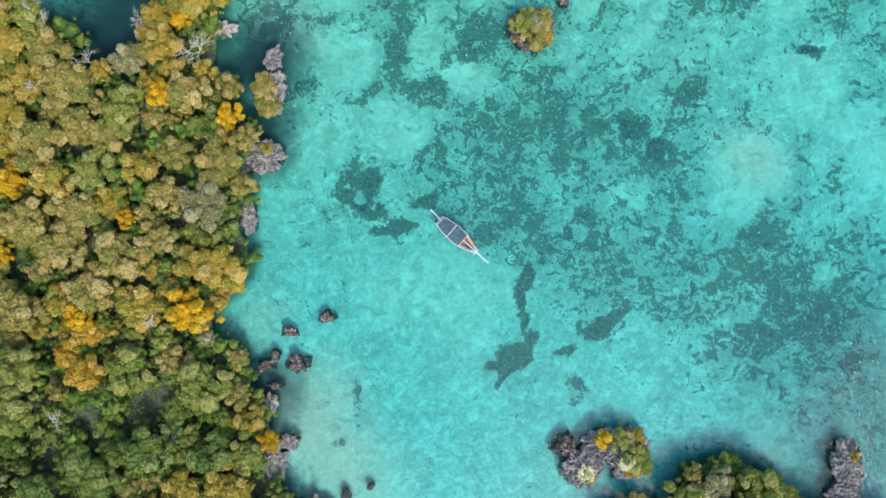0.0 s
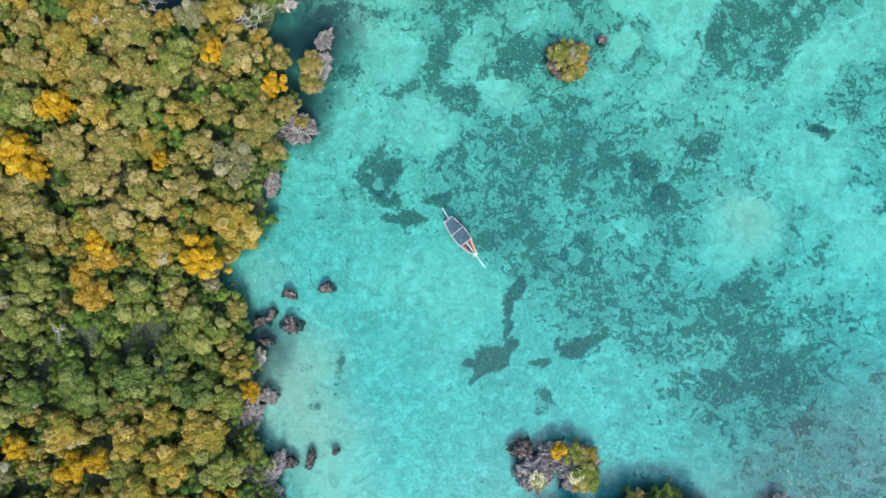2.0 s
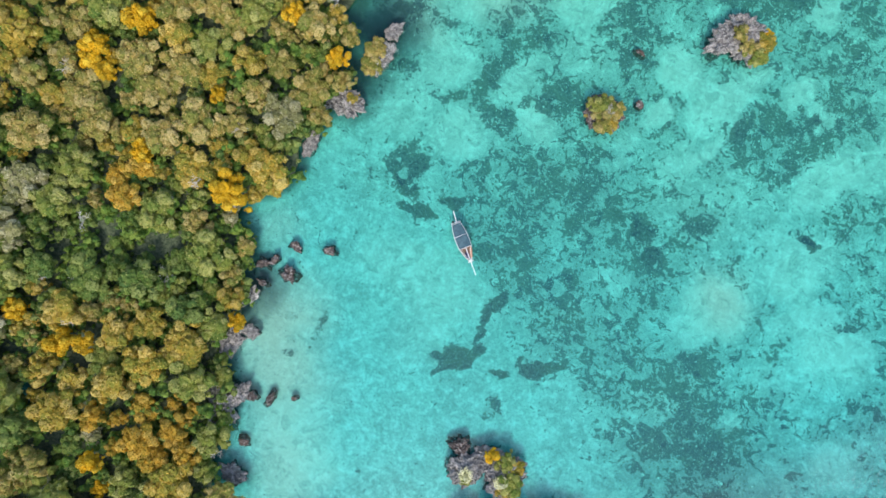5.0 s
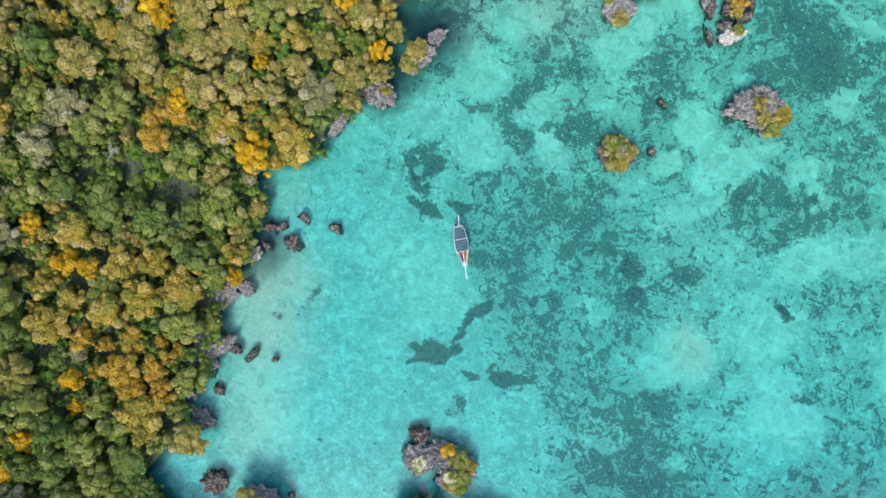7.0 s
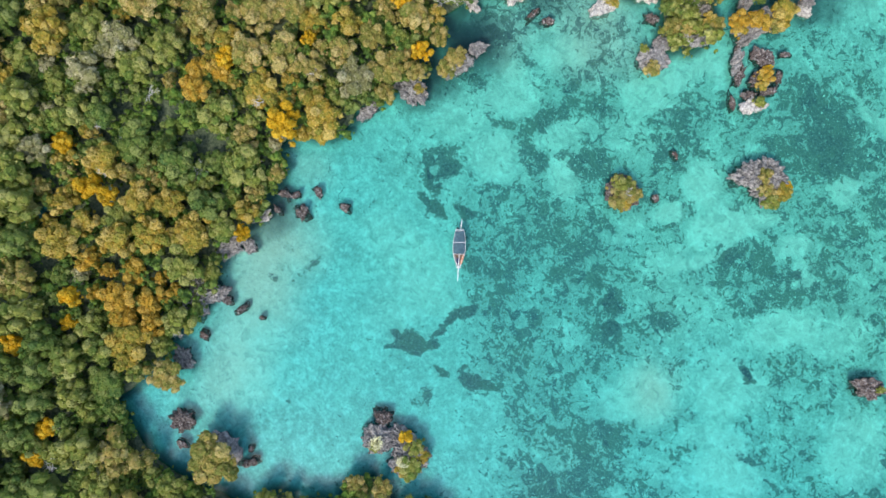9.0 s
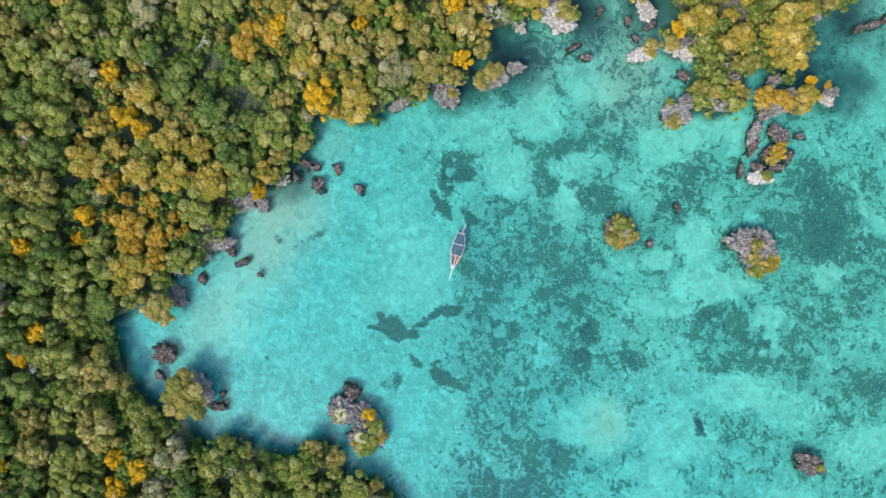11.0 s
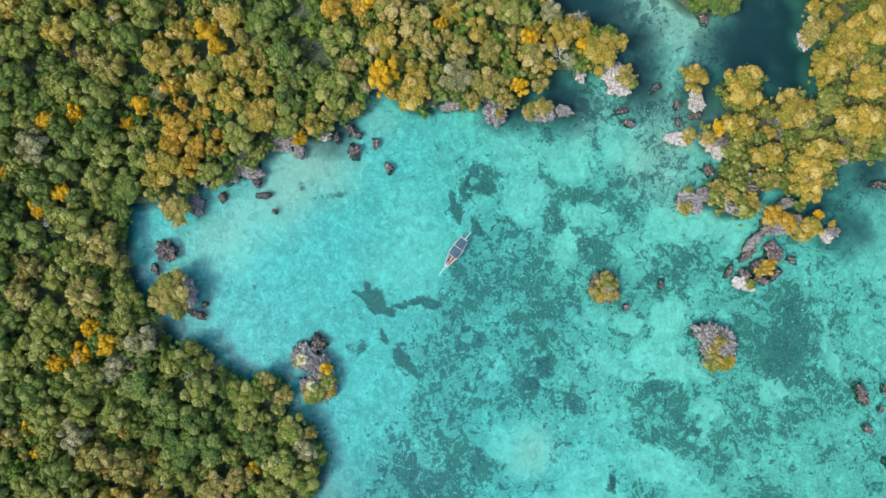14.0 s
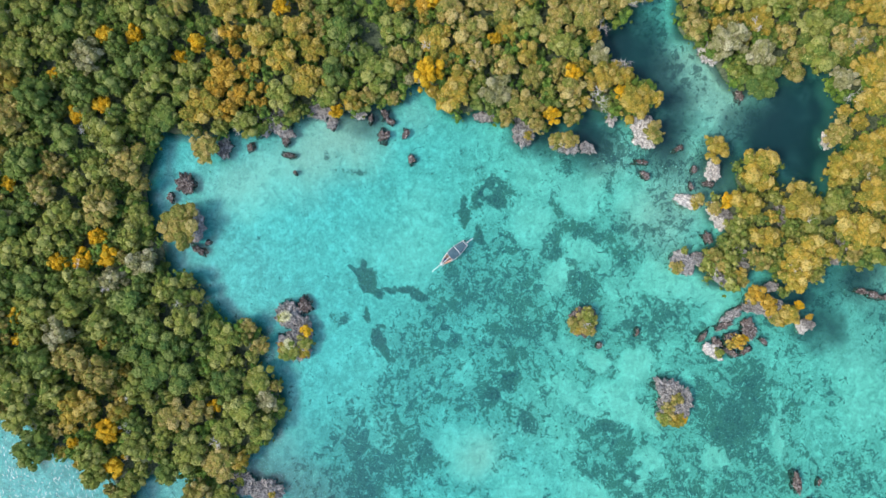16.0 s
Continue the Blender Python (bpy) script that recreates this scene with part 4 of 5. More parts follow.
# small rocks that just break the surface: (x, y, half length, half width, height, turn)
TIDE_ROCKS = [
    (-21.2, -12.6, 1.1, 0.9, 0.5, 20), (-27.2, -14.9, 1.5, 0.8, 0.4, -10), (-25.7, -20.0, 1.7, 1.3, 0.7, -30),
    (-30.6, -20.2, 1.5, 1.0, 0.6, 40), (-29.3, -18.6, 1.1, 0.8, 0.5, 70), (-29.4, -23.5, 1.2, 0.8, 0.5, 10),
    (-21.3, -42.8, 1.3, 1.0, 0.6, 0), (-18.1, -41.6, 1.3, 0.8, 0.5, 80), (-14.3, -39.8, 0.8, 0.5, 0.3, 30),
    (-4.3, -68.1, 1.2, 0.9, 0.5, 0), (7.3, -59.7, 1.9, 1.0, 0.5, 60), (5.2, -57.9, 0.9, 0.7, 0.4, 0),
    (-18.8, -51.2, 1.2, 0.9, 0.3, 20), (-28.4, 41.8, 1.6, 0.8, 0.3, 100), (-25.2, 42.9, 1.5, 0.9, 0.4, 50), (-32.8, 49.8, 1.5, 0.8, 0.3, 120), (-47.0, 62.3, 1.7, 1.1, 0.4, 20), (7.6, 66.2, 2.4, 0.9, 0.4, 120), (11.6, 65.2, 1.7, 1.0, 0.4, 60), (13.6, 69.0, 2.6, 0.9, 0.4, 70), (12.6, 72.4, 1.8, 0.9, 0.4, 130), (2.8, 69.6, 1.9, 0.7, 0.4, 120),
    (-28.1, 54.1, 1.1, 0.8, 0.4, 0),
]
TIDE_ROCKS_EAST = [
    (-24.1, 54.0, 1.2, 0.7, 0.4, 20), (-25.3, 57.9, 1.3, 0.9, 0.4, 90), (16.5, 37.7, 1.0, 0.8, 0.35, 0),
    (12.1, 46.2, 0.9, 0.7, 0.3, 0), (42.2, 88.7, 2.6, 1.2, 0.9, 15), (41.2, 94.2, 1.0, 0.6, 0.3, 0),
    (45.9, 92.8, 0.9, 0.7, 0.3, 0), (50.0, 89.1, 1.2, 0.8, 0.5, 40), (58.8, 93.4, 1.5, 1.1, 0.6, 10),
    (-5.2, 97.4, 1.6, 0.8, 0.4, 100), (-4.8, 100.4, 1.9, 1.0, 0.5, 80), (-4.5, 103.4, 1.5, 0.8, 0.4, 110), (-12.7, 59.6, 1.5, 1.1, 0.5, 30), (9.9, 76.3, 1.2, 0.8, 0.4, 60),
    (11.0, 61.6, 1.8, 0.7, 0.4, -35), (16.6, -32.9, 2.0, 1.7, 0.9, 20), (-16.9, -58.0, 1.3, 1.1, 0.7, 0),
]
for x, y, a, b, h, turn in TIDE_ROCKS + TIDE_ROCKS_EAST:
    small = a < 1.25
    rock(x, y, a * 0.82, b * 0.78, h * 1.15, turn, BROWN_ROCK, 3 if small else 4, 1.7,
         label=("small" if small else "jagged") + " reddish-brown coral rock breaking the shallow water", group="rocks in the shallows")

# grey crags at the edge of the woods
CRAGS = [
    (60.3, -41.0, 3.2, 2.2, 1.3, 60), (61.2, -35.6, 3.6, 2.2, 1.6, 100), (-25.2, -46.4, 5.0, 2.8, 1.7, 110), (-23.8, -43.6, 2.4, 1.6, 1.0, 60),
    (-29.3, -35.6, 3.0, 1.6, 1.0, 90), (-31.6, 12.6, 3.4, 2.2, 1.5, 10), (-29.3, 22.8, 3.4, 1.5, 1.5, 80),
    (-29.6, 28.2, 1.8, 1.3, 1.0, 70), (-17.6, -57.0, 2.4, 1.5, 1.2, 0),
    (-33.5, 3.0, 2.2, 1.2, 0.8, 90), (-27.0, -32.5, 1.6, 1.2, 0.7, 0), 
    
]
CRAGS += [
    (-10.6, 66.5, 2.5, 1.3, 1.9, 60), (-3.4, 63.8, 2.8, 1.1, 1.7, 55), (-5.9, 62.3, 1.8, 1.0, 1.4, 90), (-20.6, 75.0, 2.5, 1.8, 2.2, 140), (-18.1, 76.5, 1.8, 0.8, 2.6, 50), (-18.5, 62.3, 2.1, 1.5, 1.9, 60),
    (-15.6, 91.0, 1.6, 0.6, 1.8, 50), (-12.0, 89.5, 1.3, 1.5, 1.6, 150), (4.4, 85.7, 1.1, 1.5, 1.5, 160), (-3.3, 76.0, 1.5, 1.1, 1.6, 100), (2.5, 71.2, 1.4, 1.0, 1.3, 80), (-7.4, 57.7, 1.4, 1.6, 1.4, 140), (-7.5, 68.3, 1.3, 0.9, 1.8, 80),
]
for x, y, a, b, h, turn in CRAGS:
    rock(x, y, a, b, h, turn, GREY_ROCK, 5, 1.3, "crag", "jagged grey coral limestone crag at the wooded shore", "rock", "crags along the shore")
PALE = [
    (-30.2, -26.9, 1.9, 1.2, 0.9, 75), (-28.4, 58.4, 2.2, 1.7, 1.4, 10), (-17.8, 61.2, 3.0, 1.8, 1.5, 40),
    (-56.7, 53.1, 3.2, 2.2, 1.8, 30), (-49.9, 32.9, 2.6, 1.4, 1.3, 90), (-36.6, 40.2, 3.2, 2.2, 1.6, 30), (-33.6, 41.6, 2.6, 2.0, 1.3, 100),
    (-37.9, 33.0, 2.2, 1.2, 1.0, 0), (-39.6, 84.3, 2.0, 1.4, 1.6, 0),
    (5.2, 84.4, 1.7, 1.2, 1.0, 20),
]
for x, y, a, b, h, turn in PALE:
    rock(x, y, a, b, h, turn, PALE_ROCK, 5, 1.2, "crag", "bleached pale coral limestone crag standing in the water", "rock", "crags along the shore")

# islets that stand free in the lagoon: (x, y, half length, half width, height, turn)
for x, y, a, b, h, turn in ((19.4, -36.3, 3.1, 2.7, 1.6, 20), (26.4, -34.0, 3.6, 3.2, 1.9, 60), (22.6, -32.4, 3.4, 2.1, 1.6, 10)):
    rock(x, y, a, b, h, turn, GREY_ROCK, 5, 1.2, "islet_rock", "undercut grey coral islet with a pitted top", "islet", "rocky islets")
for x, y, a, b, h, turn in ((24.6, 55.4, 3.4, 2.4, 1.8, 60), (27.4, 58.4, 3.6, 2.6, 1.9, -20), (28.6, 55.6, 3.0, 2.4, 1.3, 10)):
    rock(x, y, a, b, h, turn, GREY_ROCK, 5, 1.3, "islet_rock", "undercut grey coral islet with a jagged top", "islet", "rocky islets")
rock(11.2, 32.8, 3.5, 3.2, 1.0, 0, BROWN_ROCK, 4, 0.8, "islet_rock", "low coral islet overgrown with yellow shrubs", "islet", "rocky islets")
rock(-20.6, 53.4, 3.0, 1.6, 1.2, 82, PALE_ROCK, 4, 1.2, "islet_rock", "low pale coral islet with a shrub", "islet", "rocky islets")
rock(-5.9, 54.3, 3.0, 2.5, 1.4, 60, GREY_ROCK, 4, 1.2, "islet_rock", "jagged grey coral islet beside the woods", "islet", "rocky islets")
rock(13.8, 64.4, 2.6, 1.6, 1.0, 60, PALE_ROCK, 4, 1.2, "islet_rock", "grey coral islet with a green shrub", "islet", "rocky islets")
rock(10.6, 69.2, 2.4, 1.8, 1.0, 80, BROWN_ROCK, 4, 1.2, "islet_rock", "brown coral islet under orange shrubs", "islet", "rocky islets")
rock(4.8, 67.6, 2.6, 1.1, 1.2, 126, GREY_ROCK, 4, 1.3, "islet_rock", "narrow grey coral ridge in the shallows", "islet", "rocky islets")
rock(7.4, 72.2, 2.4, 1.6, 1.0, 30, BROWN_ROCK, 4, 1.2, "islet_rock", "dark brown coral rock beside the woods", "islet", "rocky islets")
rock(1.6, 76.0, 5.4, 2.5, 0.9, 75, GREY_ROCK, 4, 1.0, "islet_rock", "grey coral islet carrying golden trees", "islet", "rocky islets")
rock(73.0, 47.3, 3.0, 2.0, 1.1, 40, BROWN_ROCK, 4, 1.2, "islet_rock", "reddish-brown coral rock with one shrub", "islet", "rocky islets")
rock(-8.0, -64.9, 2.4, 2.0, 1.1, 30, BROWN_ROCK, 4, 1.6, "islet_rock", "dark jagged coral rock near the wooded shore", "islet", "rocky islets")
rock(1.9, -63.0, 4.6, 4.0, 0.8, 0, GREY_ROCK, 4, 1.0, "islet_rock", "low grey coral islet under a broad tree", "islet", "rocky islets")
rock(-36.2, 41.2, 3.6, 2.8, 0.9, 30, GREY_ROCK, 4, 1.0, "islet_rock", "grey coral islet under a broad tree", "islet", "rocky islets")

for kind, x, y, r, base in (
    ("orange", 22.4, -31.6, 1.6, 1.2), ("olive", 25.0, -31.4, 2.0, 1.0), ("gold", 27.4, -31.4, 1.6, 0.9), ("olive", 27.6, -34.6, 2.5, 1.3),
    ("gold", 27.0, -36.6, 1.5, 1.0), ("olive", 20.2, -37.6, 1.2, 1.1),
    ("tan", 11.2, 31.2, 2.4, 0.7), ("olive", 9.6, 33.4, 2.2, 0.6), ("tan", 12.6, 34.0, 2.1, 0.6), ("olive", 10.8, 34.8, 1.7, 0.6), ("gold", 13.2, 31.8, 1.6, 0.6), ("grey", 11.4, 33.0, 1.6, 0.9),
    ("gold", 31.0, 57.8, 2.0, 0.8), ("olive", 31.2, 55.2, 2.0, 0.6), ("orange", 30.4, 59.4, 1.2, 0.9), ("tan", 26.2, 57.0, 1.7, 1.5), ("tan", 28.6, 55.4, 1.8, 1.1),
    ("tan", -21.2, 55.6, 1.7, 1.0), ("gold", -19.9, 55.0, 1.2, 0.9), ("tan", -35.4, 42.8, 2.4, 1.0), ("olive", -34.2, 43.6, 1.8, 0.9), ("tan", -36.6, 43.0, 1.7, 1.1),
    ("olive", 13.9, 65.6, 1.3, 0.8), ("amber", 10.6, 69.7, 1.8, 0.9), ("gold", 11.6, 68.0, 1.4, 0.8), ("orange", 9.8, 71.2, 1.0, 0.8),
    ("olive", 74.2, 48.8, 0.9, 0.9), ("gold", 61.6, -34.0, 1.0, 1.3), ("olive", 59.8, -42.0, 1.2, 1.1),
    ("gold", -30.4, 13.8, 1.2, 1.2), ("tan", -30.6, 23.4, 2.3, 1.1), ("tan", -30.2, 20.6, 2.1, 1.1), ("olive", -40.6, 30.4, 1.8, 1.6),  ("olive", 3.8, -68.2, 0.8, 0.3),
    ("orange", -21.6, 62.0, 1.9, 1.8), ("tan", -6.8, 62.6, 2.1, 1.5), ("gold", -4.7, 67.3, 2.1, 1.4), ("olive", -4.8, 64.8, 1.1, 1.4), ("amber", -0.9, 71.7, 2.5, 1.2), ("amber", 0.9, 75.2, 2.4, 1.2), ("gold", 3.0, 79.9, 3.0, 1.1), ("green", -2.3, 78.3, 1.6, 1.2),
    ("orange", 0.2, 82.3, 1.3, 1.3), ("amber", 2.5, 85.3, 0.9, 1.4), ("tan", 4.4, 77.8, 1.8, 1.1), ("tan", -4.6, 52.7, 1.9, 1.0), ("olive", -8.8, 54.1, 1.0, 1.1), ("tan", -9.6, 70.0, 1.8, 1.6), ("olive", -15.4, 64.1, 1.6, 1.6), ("tan", -18.5, 65.9, 1.6, 1.8),
):
    shrub(kind, x, y, r, base)
SPIKY = plain("cream_frond", (0.56, 0.55, 0.26), (0.74, 0.72, 0.46), 2.0, 0.7)


def spiky_bush(x, y, r, base):
    """A tuft of pale curling stems that spread from one foot."""
    ob = thing("spiky_bush", "cream-yellow bush of curling stems on a coral islet", "bush", (x, y, base), 0, "spiky bushes on the islet")
    pieces = []
    for k in range(60):
        a, q = rng.uniform(0, 6.28), math.sqrt(rng.uniform(0.02, 1)) * r
        p0 = Vector((0.25 * q * math.cos(a), 0.25 * q * math.sin(a), -0.2))
        p1 = Vector((0.7 * q * math.cos(a + 0.3), 0.7 * q * math.sin(a + 0.3), 0.8 * r - 0.2 * q))
        b = a + rng.uniform(-0.8, 0.8)
        p2 = Vector((q * math.cos(b), q * math.sin(b), 0.9 * r - 0.45 * q))
        pieces.append(limb([p0, (p0 + p1) / 2 + Vector((0, 0, 0.15)), p1, p2], [0.05, 0.07, 0.08, 0.02], 5))
    part("foliage", mesh_from("foliage", *join(pieces), [SPIKY], smooth=True), ob)


for x, y, r in ((19.6, -36.6, 1.7), (25.8, -34.8, 1.8), (27.3, -35.6, 1.2)):
    spiky_bush(x, y, r, 1.6)
for x, y, r, base in (
    (-28.6, 21.6, 1.6, 1.4), (-28.4, 24.4, 1.5, 1.2), (-30.8, 12.0, 1.6, 1.3), (-32.6, 14.4, 1.4, 1.2),
    (-39.9, 28.4, 2.6, 3.6), (-41.6, 28.0, 2.2, 3.4), (-57.0, 26.6, 2.4, 3.4), (-66.0, 2.2, 2.0, 3.0), (-62.0, -28.2, 2.0, 3.2), (-50.0, -17.0, 2.0, 3.0),
    (-49.6, 33.4, 2.0, 2.0), (-25.8, -46.4, 2.0, 1.5), (-27.0, -44.6, 1.6, 1.4), (-4.2, 61.8, 2.0, 1.5), (-19.5, 79.5, 2.0, 3.6), (-49.5, 86.0, 2.4, 3.8),
    (-62.0, 84.0, 2.6, 4.0), (-31.0, 93.0, 1.8, 3.6), (-64.0, 34.0, 2.6, 4.0), (-44.0, -29.5, 2.0, 3.0), (-58.0, -36.0, 2.0, 3.0), (11.8, 33.0, 1.2, 1.8),
):
    bare_bush(x, y, r, base)

# ---- boat ----
PALE_WOOD = plain("weathered_pale_wood", (0.74, 0.72, 0.69), (0.86, 0.85, 0.83), 5, 0.75)
BROWN_WOOD = plain("oiled_planks", (0.20, 0.12, 0.08), (0.36, 0.235, 0.16), 4, 0.65)
HULL_PAINT = plain("faded_hull_paint", (0.42, 0.36, 0.33), (0.60, 0.54, 0.50), 3, 0.6)
TARP = plain("slate_blue_tarp", (0.034, 0.078, 0.10), (0.065, 0.125, 0.15), 1.2, 0.6, 0.6)
BLACK = plain("black_plastic", (0.015, 0.015, 0.017), (0.04, 0.04, 0.04), 8, 0.4)
CLOTH = plain("rust_sail_cloth", (0.45, 0.20, 0.10), (0.60, 0.32, 0.20), 3, 0.9, 0.8)


def half_beam(x):
    """Half the boat's width, from stern (-4) to stem (4)."""
    if x < -0.4:
        return 0.78 + 0.50 * math.sin(max(0.0, (x + 4) / 3.6) * math.pi / 2)
    return 1.25 * max(0.0, 1 - ((x + 0.4) / 4.4) ** 2.1) + 0.03


def sheer(x):
    return 0.72 + 0.028 * (x - 0.2) ** 2 * (1.0 if x > 0 else 0.7)


def hull_mesh():
    bm = bmesh.new()
    rings = []
    for k in range(33):
        x = -4 + 8 * k / 32
        w, top = half_beam(x), sheer(x)
        keel = -0.45 + 0.04 * max(0, x - 2.5) ** 2 * 4
        outer = [(w * math.sin(u * math.pi / 2) ** 0.7, keel + (top - keel) * u ** 1.6) for u in (0, 0.15, 0.35, 0.55, 0.78, 1)]
        inner = [(max(0.0, y - 0.07), z + 0.07 * (1 - u)) for (y, z), u in zip(outer, (0, 0.15, 0.35, 0.55, 0.78, 1))]
        loop = [(-y, z) for y, z in outer[::-1]] + outer[1:] + inner[::-1][:-1] + [(-y, z) for y, z in inner]
        rings.append([bm.verts.new((x, y, z)) for y, z in loop])
    n = len(rings[0])
    for a, b in zip(rings, rings[1:]):
        for i in range(n):
            bm.faces.new((a[i], a[(i + 1) % n], b[(i + 1) % n], b[i]))
    for ring in (rings[0], rings[-1]):
        bm.faces.new(ring)
    me = bpy.data.meshes.new("hull")
    bmesh.ops.remove_doubles(bm, verts=bm.verts, dist=0.004)
    bmesh.ops.recalc_face_normals(bm, faces=bm.faces)
    bm.to_mesh(me)
    bm.free()
    me.materials.append(HULL_PAINT)
    return me


def beam_mesh(name, a, b, r, mat, sides=8):
    n = 6
    pts = [Vector(a).lerp(Vector(b), k / n) for k in range(n + 1)]
    v, f = limb(pts, [r] * (n + 1), sides)
    caps = []
    for base in (0, n * sides):
        for s in range(1, sides - 1):
            caps.append((base, base + s, base + s + 1))
    return mesh_from(name, v, np.concatenate([f, np.array(caps)]), [mat], smooth=False)


def box_mesh(name, sx, sy, sz, mat, bevel=0.02):
    bm = bmesh.new()
    bmesh.ops.create_cube(bm, size=1)
    bmesh.ops.scale(bm, vec=(sx, sy, sz), verts=bm.verts)
    bmesh.ops.bevel(bm, geom=list(bm.edges), offset=bevel, segments=1, affect="EDGES")
    me = bpy.data.meshes.new(name)
    bm.to_mesh(me)
    bm.free()
    me.materials.append(mat)
    return me


def tarp_mesh(x0, x1):
    """A stretched awning panel, sagging a little, with thickness."""
    nx, ny = 14, 12
    v, f = [], []
    for side in (0, 1):
        for i in range(nx + 1):
            x = x0 + (x1 - x0) * i / nx
            for j in range(ny + 1):
                u = 2 * j / ny - 1
                w = (half_beam(x) + 0.02) * 0.97
                sag = 0.05 * math.sin(math.pi * i / nx) + 0.012 * math.sin(9 * x + 4 * u)
                v.append((x, u * w, 1.62 - 0.22 * u * u - sag - 0.02 * side))
    m = (nx + 1) * (ny + 1)
    for i in range(nx):
        for j in range(ny):
            k = i * (ny + 1) + j
            f.append((k, k + ny + 1, k + ny + 2, k + 1))
            f.append((m + k, m + k + 1, m + k + ny + 2, m + k + ny + 1))
    for i in range(nx):
        for j in (0, ny):
            k = i * (ny + 1) + j
            f.append((k, k + ny + 1, m + k + ny + 1, m + k))
    for j in range(ny):
        for i in (0, nx):
            k = i * (ny + 1) + j
            f.append((k, k + 1, m + k + 1, m + k))
    return mesh_from("awning_panel", np.array(v), np.array(f), [TARP], smooth=True)


def build_boat():
    boat = thing("boat", "wooden dhow with a slate-blue awning, moored in the lagoon", "boat", (-0.40, 0.22, 0.02), -40.5)
    part("hull", hull_mesh(), boat, "weathered pale planked hull")
    for s in (-1, 1):
        xs = [-4 + 8 * k / 28 for k in range(29)]
        v, f = limb([(x, s * (half_beam(x) - 0.03), sheer(x) + 0.03) for x in xs], [0.055] * 29, 6)
        part("gunwale", mesh_from("gunwale", v, f, [PALE_WOOD], smooth=True), boat, "pale worn wooden rail")
    for k in range(9):
        y = -0.88 + 0.22 * k
        x1 = 3.4 - 1.6 * abs(y) ** 1.5
        me = box_mesh("deck_plank", x1 + 3.4, 0.2, 0.04, BROWN_WOOD, 0.01)
        part("deck_plank", me, boat, "dark oiled plank").location = ((x1 - 3.4) / 2, y, 0.12 + 0.01 * (k % 2))
    for x in (1.3, 2.1, 2.8):
        part("thwart", box_mesh("thwart", 0.22, half_beam(x) * 2 - 0.16, 0.06, BROWN_WOOD), boat).location = (x, 0, 0.55)
    part("awning_panel", tarp_mesh(-3.55, -1.32), boat, "slate-blue canvas")
    part("awning_panel", tarp_mesh(-1.24, 0.98), boat, "slate-blue canvas")
    for x in (-3.6, -1.28, 1.04):
        w = half_beam(x) * 0.98
        v, f = limb([(x, w * u, 1.66 - 0.22 * u * u) for u in np.linspace(-1, 1, 11)], [0.04] * 11, 6)
        hoop = part("awning_bow", mesh_from("awning_bow", v, f, [PALE_WOOD], smooth=True), boat, "pale bent wooden bow")
        for s in (-1, 1):
            part("post", beam_mesh("post", (x, s * w * 0.97, sheer(x) - 0.1), (x, s * w * 0.97, 1.46), 0.035, PALE_WOOD), hoop, "pale post")
    for s in (-1, 1):
        xs = np.linspace(-3.6, 1.04, 15)
        v, f = limb([(x, s * half_beam(x) * 0.98, 1.44) for x in xs], [0.033] * 15, 6)
        part("awning_rail", mesh_from("awning_rail", v, f, [PALE_WOOD], smooth=True), boat, "pale rail")
    part("bowsprit", beam_mesh("bowsprit", (1.1, 0.05, 1.25), (6.4, -0.1, 1.35), 0.075, PALE_WOOD), boat, "long whitish spar over the bow")
    part("bow_crossbar", beam_mesh("bow_crossbar", (3.75, -0.55, 1.2), (3.75, 0.55, 1.2), 0.07, PALE_WOOD), boat, "whitish crossbar")
    part("stern_crossbar", beam_mesh("stern_crossbar", (-3.85, -0.75, 1.15), (-3.85, 0.75, 1.15), 0.07, PALE_WOOD), boat, "whitish crossbar")
    part("stern_spar", beam_mesh("stern_spar", (-3.5, 0.15, 1.3), (-5.95, 0.38, 1.5), 0.065, PALE_WOOD), boat, "whitish spar over the stern")
    part("stay", beam_mesh("stay", (1.05, 0.9, 1.5), (3.7, 0.12, 1.2), 0.03, PALE_WOOD, 5), boat, "pale rope stay")
    part("stay", beam_mesh("stay", (1.05, -0.9, 1.5), (3.7, -0.12, 1.2), 0.03, PALE_WOOD, 5), boat, "pale rope stay")
    v, f = BALLS[3]
    roll = v * np.array([1.35, 0.26, 0.22]) * (1 + 0.06 * np.sin(v[:, :1] * 14))
    sail = part("furled_sail", mesh_from("furled_sail", roll, f, [CLOTH], smooth=True), boat, "furled rust-brown sail cloth")
    sail.location, sail.rotation_euler = (2.1, 0.66, 0.92), (0, 0, -0.27)
    motor = part("outboard_motor", box_mesh("outboard_motor", 0.42, 0.36, 0.5, BLACK, 0.1), boat, "black outboard motor")
    motor.location = (-4.12, -0.45, 0.85)
    part("motor_leg", beam_mesh("motor_leg", (-0.08, 0, -0.15), (-0.13, 0, -1.35), 0.07, BLACK), motor, "black shaft")


build_boat()


# ---- seagrass ----


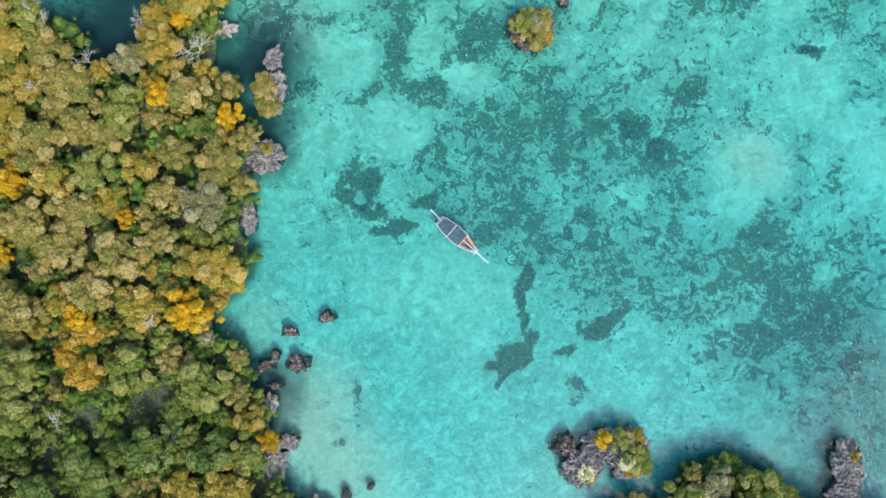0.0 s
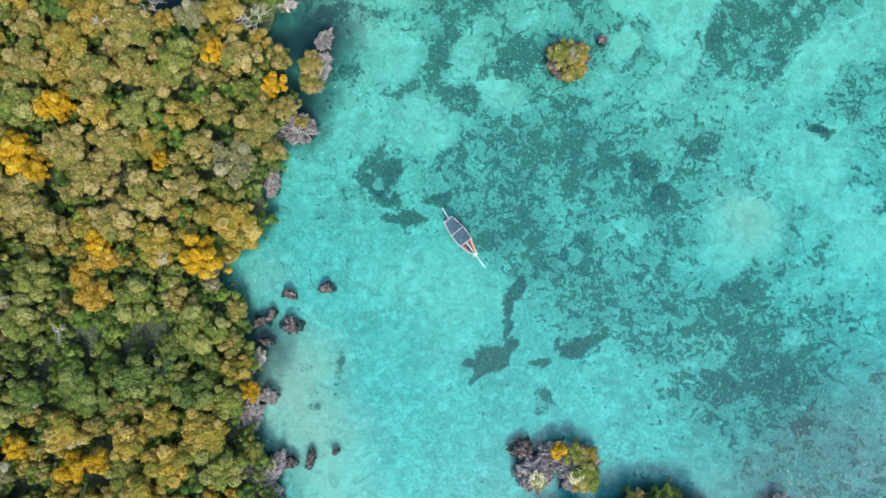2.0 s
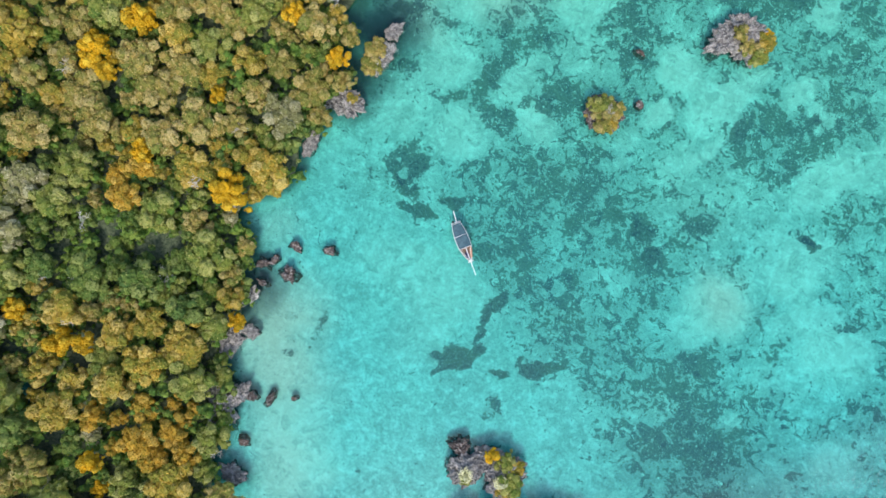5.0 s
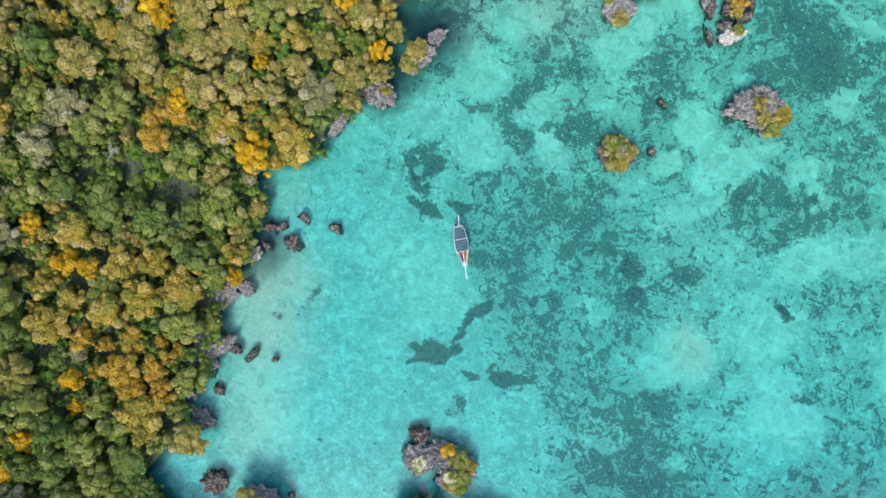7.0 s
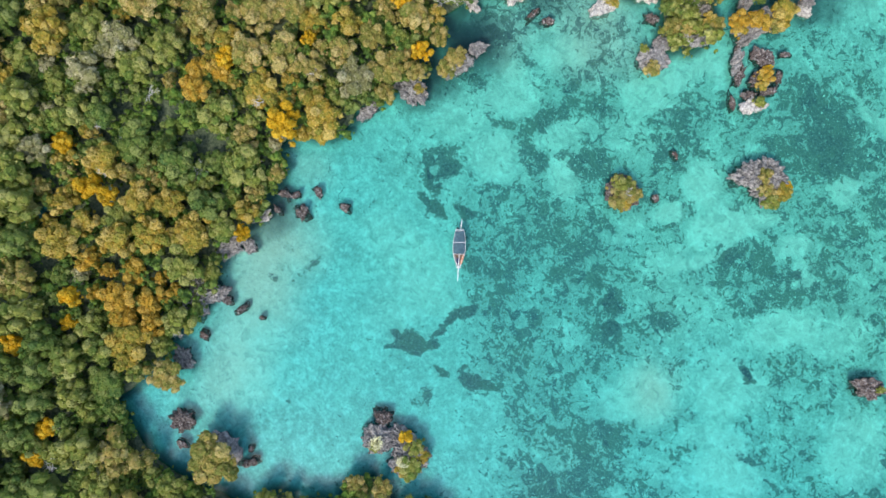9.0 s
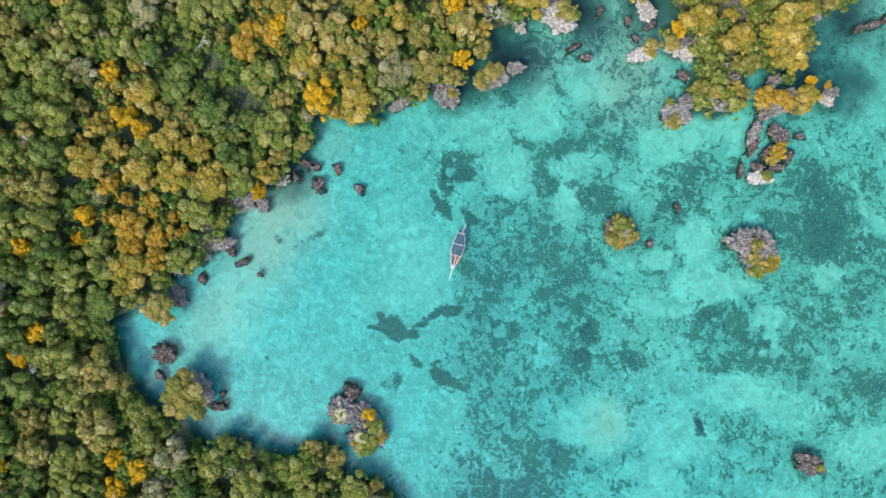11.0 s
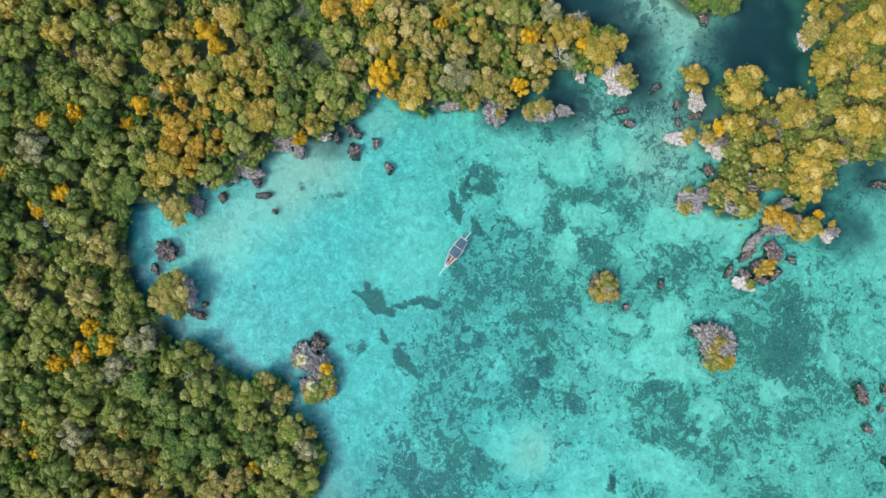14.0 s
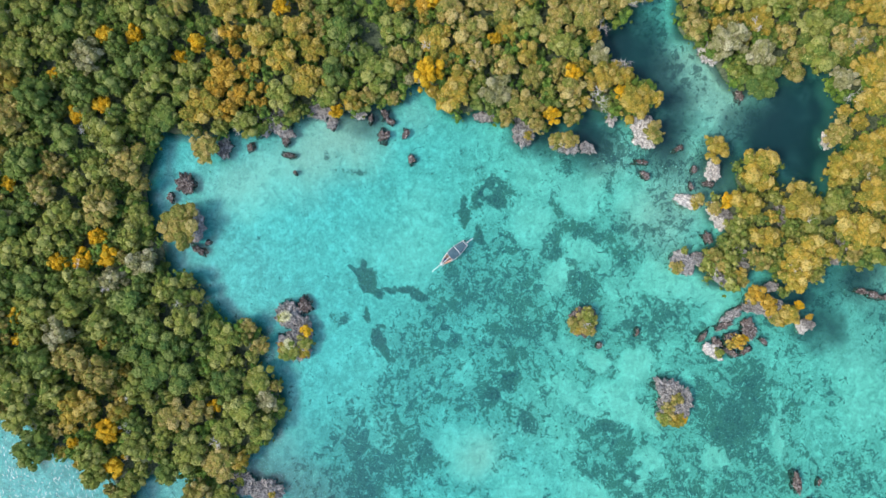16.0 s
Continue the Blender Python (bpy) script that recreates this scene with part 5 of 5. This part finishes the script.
def scatter(name, n, lo, hi, size, tall, mat, label, category):
    """Small low domes strewn over the seagrass beds, in one mesh."""
    x, y = rng.uniform(-36, 72, n * 5), rng.uniform(-42, 96, n * 5)
    g, inland = grass_at(x, y), land_at(x, y)
    noisy = g + (rng.random(len(g)) - 0.5) * 0.3
    ok = (noisy > lo) & (noisy < hi) & (inland < -2.5) & (lobes(x, y, PONDS_AND_SHADE) < -3)
    x, y, z = x[ok][:n], y[ok][:n], bed_height(x, y, inland, g)[ok][:n]
    base = np.array([[math.cos(t), math.sin(t), -0.1] for t in np.arange(6) * math.pi / 3] + [[0, 0, 1]])
    tris = np.array([[i, (i + 1) % 6, 6] for i in range(6)])
    k = len(x)
    s = rng.lognormal(-0.2, 0.45, (k, 1, 1)) * size
    v = base[None] * s * (1 + 0.8 * (rng.random((k, 7, 1)) - 0.5)) * np.array([1, 1, tall])
    v += np.stack([x, y, z], -1)[:, None]
    f = (tris[None] + 7 * np.arange(k)[:, None, None]).reshape(-1, 3)
    tagged(new(name, mesh_from(name, v.reshape(-1, 3), f, [mat])), label, category, kind="stuff")


scatter("seagrass", 5000, 0.45, 0.8, 0.17, 0.22, plain("seagrass_leaf", (0.17, 0.17, 0.15), (0.27, 0.265, 0.22), 3, 0.9),
        "dark seagrass tufts on the sandy bed", "seagrass")
scatter("coral_rubble", 6500, 0.36, 0.75, 0.11, 0.6, plain("bleached_coral", (0.38, 0.365, 0.32), (0.75, 0.72, 0.65), 0.7, 0.9),
        "pale coral rubble scattered among the seagrass", "rubble")


def foam_glints(n, x0, x1, y0, y1, turn, length=0.5, width=0.075):
    """Thin white flecks on the small waves of the open side: surf, and sun glints modelled as white slivers."""
    x, y = rng.uniform(x0, x1, n), rng.uniform(y0, y1, n)
    ok = land_at(x, y) < -1.5
    x, y = x[ok], y[ok]
    k = len(x)
    ring = np.array([[math.cos(t), math.sin(t), 0] for t in np.arange(8) * math.pi / 4] + [[0, 0, 1]])
    tris = np.array([[i, (i + 1) % 8, 8] for i in range(8)])
    a, w = rng.uniform(0.1, length, (k, 1)), rng.uniform(0.025, width, (k, 1))
    t = radians(turn) + rng.normal(0, 0.25, (k, 1))
    p = ring[None] * (1 + 0.6 * (rng.random((k, 9, 1)) - 0.5))
    u, v = p[:, :, 0] * a, p[:, :, 1] * w
    verts = np.stack([x[:, None] + u * np.cos(t) - v * np.sin(t), y[:, None] + u * np.sin(t) + v * np.cos(t), 0.012 + 0.03 * p[:, :, 2]], -1)
    f = (tris[None] + 9 * np.arange(k)[:, None, None]).reshape(-1, 3)
    # the white also stands in for sun sparkle on the ripples
    white = plain("foam_glints", (0.75, 0.80, 0.80), (0.85, 0.88, 0.88), 5, 0.6)
    tagged(new("foam_glints", mesh_from("foam_glints", verts.reshape(-1, 3), f, [white])), "white surf flecks, some standing in for sun glints, on the wind-rippled sea", "foam_glints", kind="stuff")



def tarpaulin():
    """A crumpled navy sheet stowed in the bow."""
    v, f = BALLS[3]
    lumps = 1 + 0.16 * np.sin(v[:, :1] * 9 + 2 * v[:, 1:2] * 5) + 0.08 * np.sin(v[:, 1:2] * 17)
    me = mesh_from("folded_tarpaulin", v * lumps * np.array([0.62, 0.34, 0.16]), f, [plain("navy_sheet", (0.02, 0.03, 0.09), (0.05, 0.06, 0.14), 4, 0.7, 0.8)], smooth=True)
    thing("folded_tarpaulin", "crumpled navy tarpaulin stowed in the bow of the boat", "tarpaulin", (1.40, -1.53, 0.72), -40.5, me=me)


tarpaulin()
foam_glints(1300, 58, 90, -112, -70, 20)
